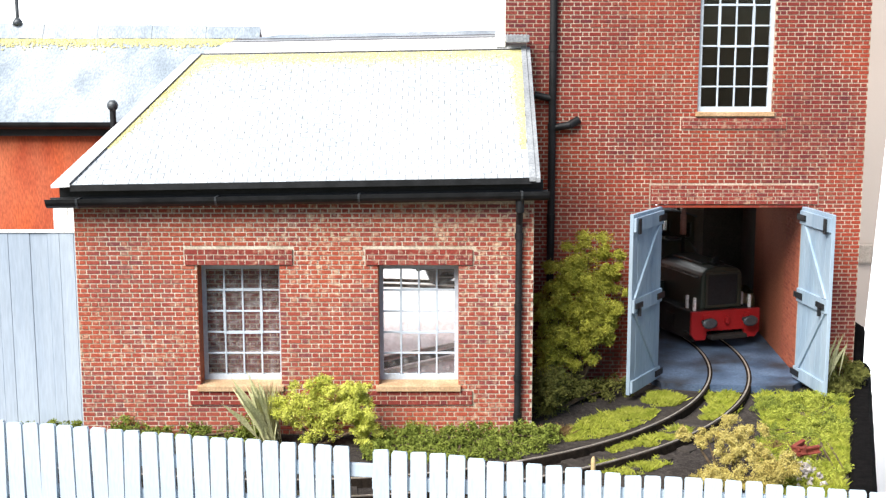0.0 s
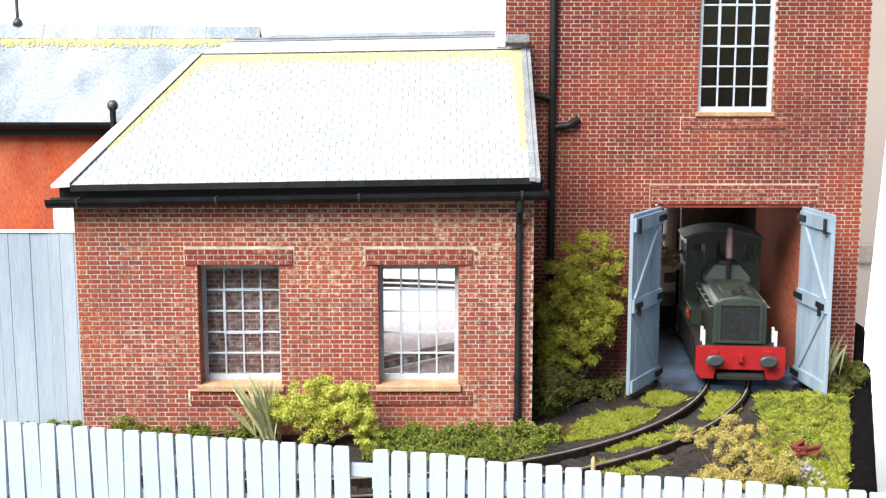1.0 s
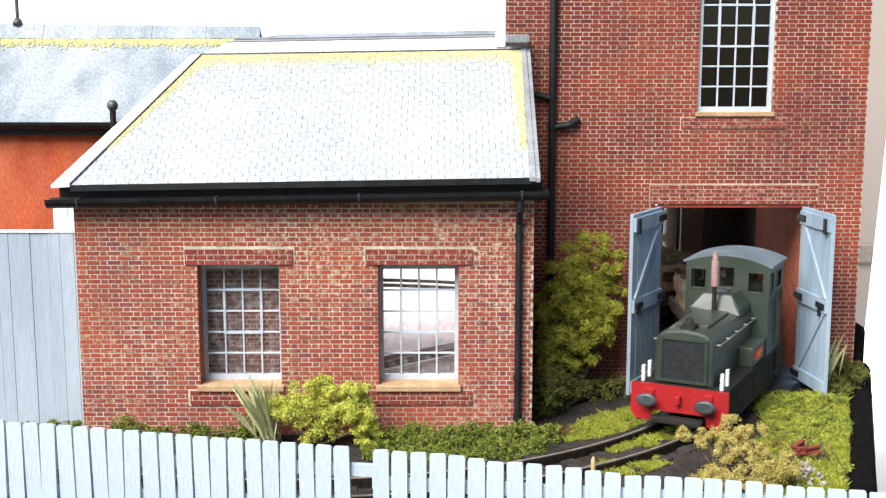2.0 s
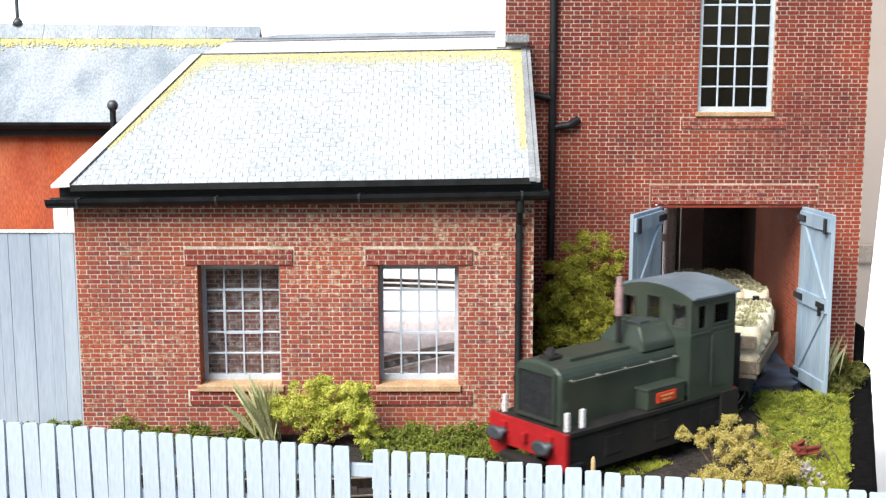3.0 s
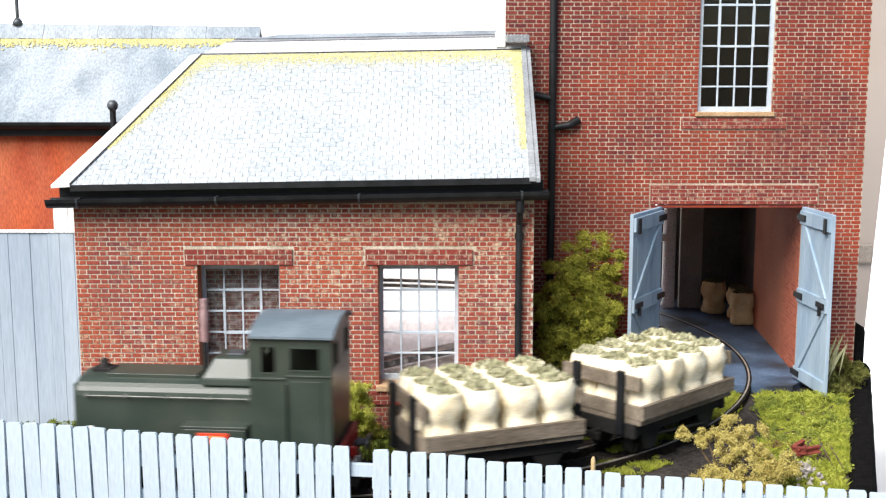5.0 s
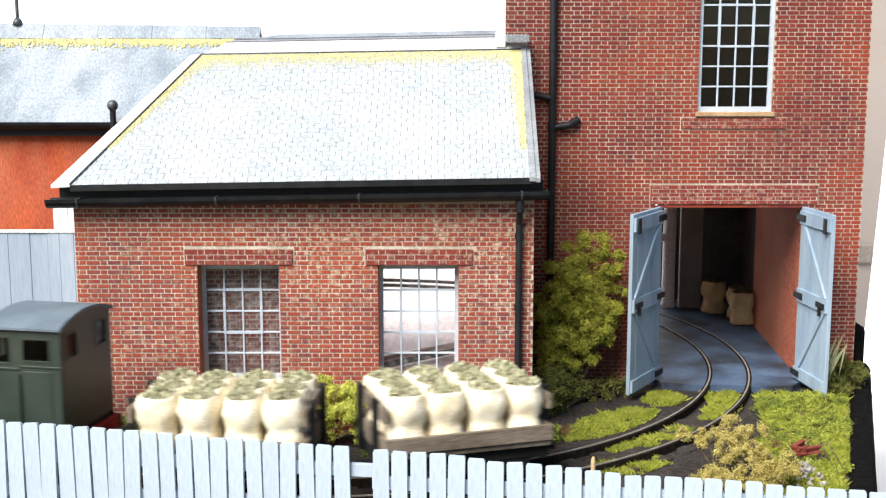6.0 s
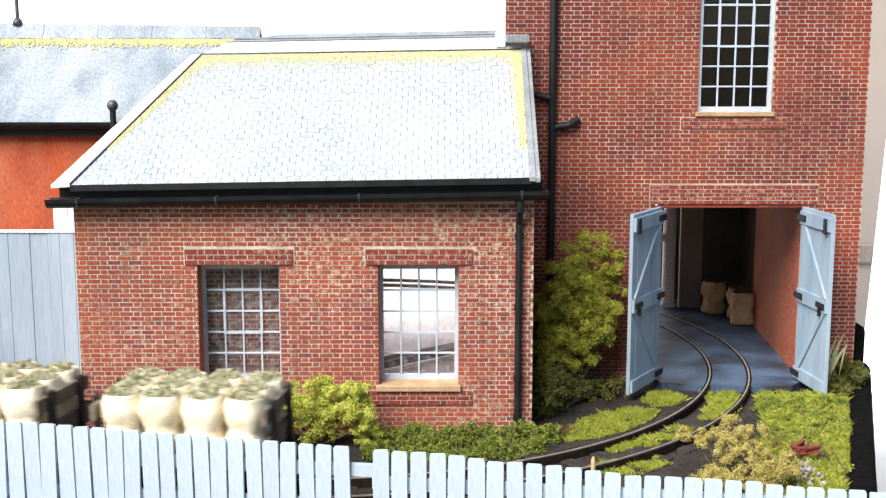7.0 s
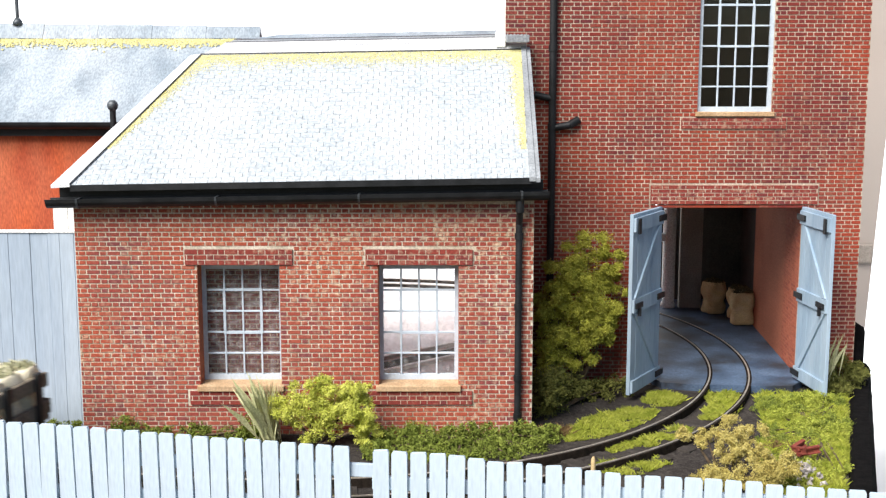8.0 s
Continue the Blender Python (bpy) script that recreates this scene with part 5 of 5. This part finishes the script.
# ---- plants and clutter ----
def build_plants():
    shrub("bush", "large olive-green leafy bush against the tall wall", [(33, 268, 34, 5.5, 4, 4.5), (37.5, 267, 29.5, 3.8, 3.5, 5), (27, 266, 28.5, 4.8, 4, 4.5), (31, 265, 25, 6, 5, 6), (38, 266, 22.5, 3.2, 3.5, 4.5), (24.3, 264, 22, 4, 4, 5), (30, 264, 17, 5.5, 4.5, 5), (35.5, 264.5, 16.5, 3.4, 3.5, 4), (25, 262, 13, 4.2, 4.5, 4.5), (30.5, 262, 10, 3.6, 4, 3.6), (23.5, 260, 8, 3, 4, 3.5)], (30, 266, 0), 88000, .44, M_BUSH, 1)
    shrub("bush", "low dull green undergrowth beside the brick corner", [(22, 250, 5, 3.5, 4, 5), (24.5, 256, 5, 4, 5, 5.5), (28, 262, 3, 5, 5, 3.6), (34, 264, 2.5, 5, 4, 3), (39, 267, 2, 4, 4, 2.5)], (25, 256, 0), 9500, .62, M_DULL, 2)
    shrub("bush", "bright lime-green bush below the workshop windows", [(-26, 230.5, 10.5, 5.5, 3, 4.2), (-30.5, 230, 7.5, 3.8, 3, 3.8), (-21, 230.5, 9.5, 4.5, 3, 3.8), (-16.5, 229.5, 9, 4, 3, 4.2), (-15, 229, 4.5, 2.4, 2.4, 4.5), (-26, 230, 5, 5.5, 3, 4)], (-25, 231, 0), 46000, .38, M_LIME, 3)
    shrub("bush", "khaki bush with airy tufts near the fence", [(44.2, 209, 10.0, 2.4, 2, 1.6), (47.0, 208.5, 9.4, 2.5, 2, 1.8), (51.6, 208.5, 11.0, 3.0, 2.4, 2.2), (55.6, 208, 10.4, 2.4, 2, 1.6), (50.8, 207, 7.6, 3.0, 2.6, 2.2), (54.6, 206.5, 7.4, 2.6, 2.4, 2.0), (47.5, 204, 3.0, 4.2, 3, 2.4), (55, 204, 3.8, 4.6, 3, 2.6), (60, 205, 5.4, 3.4, 3, 2.0)], (51, 207, 0), 56000, .28, M_KHAKI, 4)
    shrub("bush", "dull green hedge at the foot of the tall wall", [(88, 273, 3.5, 3.5, 3, 4), (92, 272, 4.5, 3.5, 4, 4.5), (94.5, 270, 3, 2.2, 4, 4), (90, 266, 2.2, 4, 3.5, 3)], (91, 271, 0), 14000, .45, M_DULL, 5)
    blobs = [(-12 + i * 2.6, 232.5 + (i % 3) * .8, 1.6, 2.0, 2.6, 1.8 + (i % 4) * .3) for i in range(14)]
    blobs += [(-14 + i * 2.5, 227.5 + (i % 3) * .7, 1.0, 2.1, 2.6, 1.5 + (i % 2) * .3) for i in range(14)]
    blobs += [(-13 + i * 2.6, 223.2 + (i % 2) * .8, .6, 2.0, 2.2, 1.3) for i in range(11)]
    shrub("ground_cover", "mid-green ivy-like ground cover along the wall foot", blobs, (5, 233, 0), 36000, .5, M_IVY, 6)
    blobs = [(-66 + i * 3.4, 235.0, .9 + .5 * (i % 3), 2.2, 1.8, 1.3 + .5 * (i % 2)) for i in range(10)] + [(-63.5, 234.6, 3, 2.8, 2, 2.2), (-38.5, 234, 2.5, 3.4, 2, 2.8), (-75.5, 240, 1.5, 1.6, 1.2, 2), (-80, 241, 1.0, 2.4, 1.2, 1.6), (-86, 241, .8, 2.6, 1.2, 1.3)]
    shrub("ground_cover", "patchy low weeds along the wall foot", blobs, (-55, 235.5, 0), 11000, .5, M_IVY, 7)
    spikes("reed_clump", "pale straw-coloured clump of long blades", (-34.2, 231.5, 0.6), 130, 13.8, 5.6, M_STRAW, 1, -0.6)
    spikes("reed_clump", "thin straw blades beside the shed door", (87.6, 268.5, 3.0), 12, 11.5, 4.0, M_STRAW, 2, 0.7)
    turf("grass", "yellow-green grass between the rails at the doorway", [(59, 268), (66.5, 268.5), (66.5, 262), (63, 252), (58.5, 247.5), (54.5, 248.5), (56.5, 254), (59, 260)], 2600, 1.7, M_GRASS, 1)
    turf("grass", "strip of yellow-green grass between the rails", [(51.5, 241), (49, 237), (42, 231), (33, 226.3), (31.5, 228.3), (38, 232.8), (45, 239), (49, 243)], 1900, 1.5, M_GRASS, 2)
    turf("grass", "bank of yellow-green grass beside the inner rail", [(24.5, 233), (30, 234.8), (37, 240), (43.5, 247.5), (46.5, 254), (41, 256), (33, 252), (27, 243)], 3600, 1.6, M_GRASS, 3)
    turf("grass", "tuft of grass by the shed door", [(46, 257), (51, 258.5), (54, 263), (53, 269), (49, 270), (44, 262)], 1500, 1.7, M_GRASS, 4)
    turf("grass", "tuft of grass outside the outer rail", [(28, 219.5), (35, 222), (40, 224.5), (43, 220), (36, 214), (28, 214)], 1300, 1.5, M_GRASS, 5)
    turf("grass", "broad bright yellow-green grass bank", [(70.5, 266), (74, 269), (82, 267), (91, 268), (94, 272), (92.5, 270), (84.5, 245), (78, 224), (71.2, 206), (68.0, 196), (54, 200), (58, 212), (61, 226), (66, 240), (69, 255)], 11500, 1.9, M_GRASS, 6)
    turf("grass", "short grass below the fence gap", [(-30, 196), (0, 192), (0, 200), (-30, 203)], 1500, 1.6, M_GRASS, 8)
    turf("grass", "grass along the fence by the khaki bush", [(50, 180), (68, 180), (68, 198), (50, 198)], 1800, 2.0, M_GRASS, 9)
    blobs = [(72, 248, 1.2, 4, 5, 1.6), (78, 256, 1.4, 4, 5, 1.8), (84, 259, 1.4, 4, 4, 1.8), (75, 240, 1.2, 4, 4, 1.6), (81, 250, 1.3, 3, 4, 1.7), (79, 243, 1, 3, 3, 1.4)]
    shrub("ground_cover", "bright clumped ground cover on the grass bank", blobs, (78, 250, 0), 12000, .36, M_BANK, 8)
    rg = random.Random(31)
    bank = [(71, 264), (80, 265), (90, 262), (84.5, 245), (78, 224), (71.2, 206), (60, 206), (61, 226), (66, 240), (69, 255)]
    for k, (m_, lab, sd) in enumerate(((M_BANK, "bright lumpy ground cover over the grass bank", 12), (M_IVY, "mid-green lumpy ground cover over the grass bank", 13))):
        bl = []
        while len(bl) < (26 if k == 0 else 22):
            x, y = rg.uniform(58, 92), rg.uniform(206, 266)
            if inside((x, y), bank) and (y < 246 if k == 0 else y > 232):
                r = rg.uniform(1.3, 3.0)
                bl.append((x, y, rg.uniform(.5, 1.1), r, r, rg.uniform(.8, 1.7)))
        shrub("ground_cover", lab, bl, (77, 240, 0), 13000, .38, m_, sd)
    turf("dry_tuft", "dry brown tuft by the wall corner", [(20, 236), (25, 236), (25.5, 240), (21, 241)], 420, 2.4, M_BROWN, 10)
    turf("dry_tuft", "dry brown tuft beside the scrap iron", [(64, 228), (70, 227), (70, 232), (64, 233)], 320, 2.0, M_BROWN, 11)
    # rubble and scrap
    rg = random.Random(7)
    st = thing("rubble_heap", "heap of pale rubble stones in the grass", "rubble")
    vs, fs = [], []
    for k in range(70):
        c = Vector((rg.gauss(65.0, 2.0), rg.gauss(213.5, 3.0), rg.uniform(.4, 2.2)))
        s = rg.uniform(.5, 1.25)
        rot = Euler((rg.uniform(0, 3), rg.uniform(0, 3), rg.uniform(0, 3))).to_matrix()
        i = len(vs)
        vs += [c + rot @ (Vector(v) * s * rg.uniform(.7, 1.1)) for v in ((1, 0, 0), (-1, 0, 0), (0, .8, 0), (0, -.8, 0), (0, 0, .7), (0, 0, -.7))]
        fs += [(i + a_, i + b_, i + c_) for a_, b_, c_ in ((0, 2, 4), (2, 1, 4), (1, 3, 4), (3, 0, 4), (2, 0, 5), (1, 2, 5), (3, 1, 5), (0, 3, 5))]
    tagged(raw("rubble", vs, fs, M_STONE, st), kind="stuff")
    for x, y, z, l, az, el in ((67.6, 219.6, 2.2, 3.6, 16, 4), (67.0, 221.5, 2.4, 2.6, 40, 10), (67.4, 219.0, 2.6, 2.6, 115, -12)):
        t = thing("scrap_rail", "short rust-red length of scrap rail lying in the grass", "scrap iron", "scrap rails", m=mm(x, y, z, 0, -el, az))
        bm = B()
        prism(bm, [(-.6, 0), (.6, 0), (.6, .2), (.15, .3), (.15, .9), (.42, 1.0), (.42, 1.3), (-.42, 1.3), (-.42, 1.0), (-.15, .9), (-.15, .3), (-.6, .2)], 0, -1, l)
        part("rail_length", bm, M_RUSTRED, t)
    t = thing("marker_post", "small cream-tipped marker post behind the fence", "post")
    part("shaft", lathe(B(), [(.35, 0), (.38, 13.9), (.3, 14.6), (.1, 14.9)], 10, Matrix.Translation((23.4, 181.5, 0))), M_TANSACK, t)
    make_sack(7, 6.4, 9.4, M_TANSACK, mm(79.2, 349, 1.75, 0, 0, 20), "full tan sack standing on the shed floor", "shed sacks", M_DARKCROP)
    make_sack(8, 6.6, 9.2, M_TANSACK, mm(84.0, 334, 1.75, 0, 0, -8), "full tan sack standing on the shed floor", "shed sacks", M_DARKCROP)
    make_sack(9, 6.2, 8.8, M_TANSACK, mm(85.0, 342, 1.75, 0, 0, 30), "full tan sack standing on the shed floor", "shed sacks", M_DARKCROP)


# ---- the build ----
build_ground()
build_track()
build_edge()
low_wall, low_holes = build_low_building()
tall_wall, tall_holes = build_tall_building()
build_far_building()
build_fences()
loco, loco_wheels = build_loco()
wagon_1, wagon_1_wheels = build_wagon()
wagon_2 = copy_thing(wagon_1, mm(0, 0, 0))
wagon_2_wheels = [c for c in wagon_2.children if c.name.startswith("wheelset")]
sack_loads = load_sacks()
build_plants()
lay("brickwork", brick_cells(-72.95, 17.95, -1.5, 47.7, low_holes), (0, HY + .12, 0), (1, 0, 0), (0, -1, 0), .12, M_BRICK, M_BRICK_P, low_wall, lambda u, v: -30 < u < 18 and 10 < v < 30)
lay("brickwork", brick_cells(14.05, 95.75, -1.5, 105.9, tall_holes), (0, TY + .12, 0), (1, 0, 0), (0, -1, 0), .12, M_TBRICK, M_TBRICK_P, tall_wall, lambda u, v: 26 < u < 96 and 48 < v < 60)


# ---- what moves ----
WAY = [(0.0, -30.3), (0.5, -10.6), (1.0, 9.2), (1.5, 28.4), (2.8, 78.5), (3.5, 105.6), (4.0, 125.2), (4.7, 152.4), (5.8, 202.0), (6.5, 233.2), (7.0, 256.4), (7.5, 279.8), (8.0, 304.0)]


def travelled(t):
    """Millimetres along the line at t, by a smooth curve through WAY."""
    ts, ss = [w[0] for w in WAY], [w[1] for w in WAY]
    g = [(ss[min(i + 1, len(ss) - 1)] - ss[max(i - 1, 0)]) / (ts[min(i + 1, len(ts) - 1)] - ts[max(i - 1, 0)]) for i in range(len(ts))]
    i = max(k for k in range(len(ts) - 1) if ts[k] <= t + 1e-9)
    h = ts[i + 1] - ts[i]
    u = (t - ts[i]) / h
    return (2 * u**3 - 3 * u**2 + 1) * ss[i] + (u**3 - 2 * u**2 + u) * h * g[i] + (-2 * u**3 + 3 * u**2) * ss[i + 1] + (u**3 - u**2) * h * g[i + 1]


def on_line(s, base):
    f, b = line_at(s + base / 2), line_at(s - base / 2)
    d, c = f - b, (f + b) / 2
    return mm(c.x, c.y, 0, 0, 0, math.degrees(math.atan2(d.y, d.x)))


def motions():
    times = [i * 0.2 for i in range(41)]
    spin = [i * 0.1 for i in range(81)]
    for ob, back, wheels, r in ((loco, 0.0, loco_wheels, 3.3), (wagon_1, 47.7, wagon_1_wheels, 3.0), (wagon_2, 87.0, wagon_2_wheels, 3.0)):
        walk(ob, [(t, on_line(travelled(t) - back, 18)) for t in times])
        for w in wheels:
            p = w.matrix_basis.translation / U
            walk(w, [(t, mm(p.x, p.y, p.z, 0, math.degrees((travelled(t) + 31) / r), 0)) for t in spin])
    for pairs, back in zip(sack_loads, (47.7, 87.0)):
        for ob, m in pairs:
            walk(ob, [(t, on_line(travelled(t) - back, 18) @ m) for t in times])


motions()
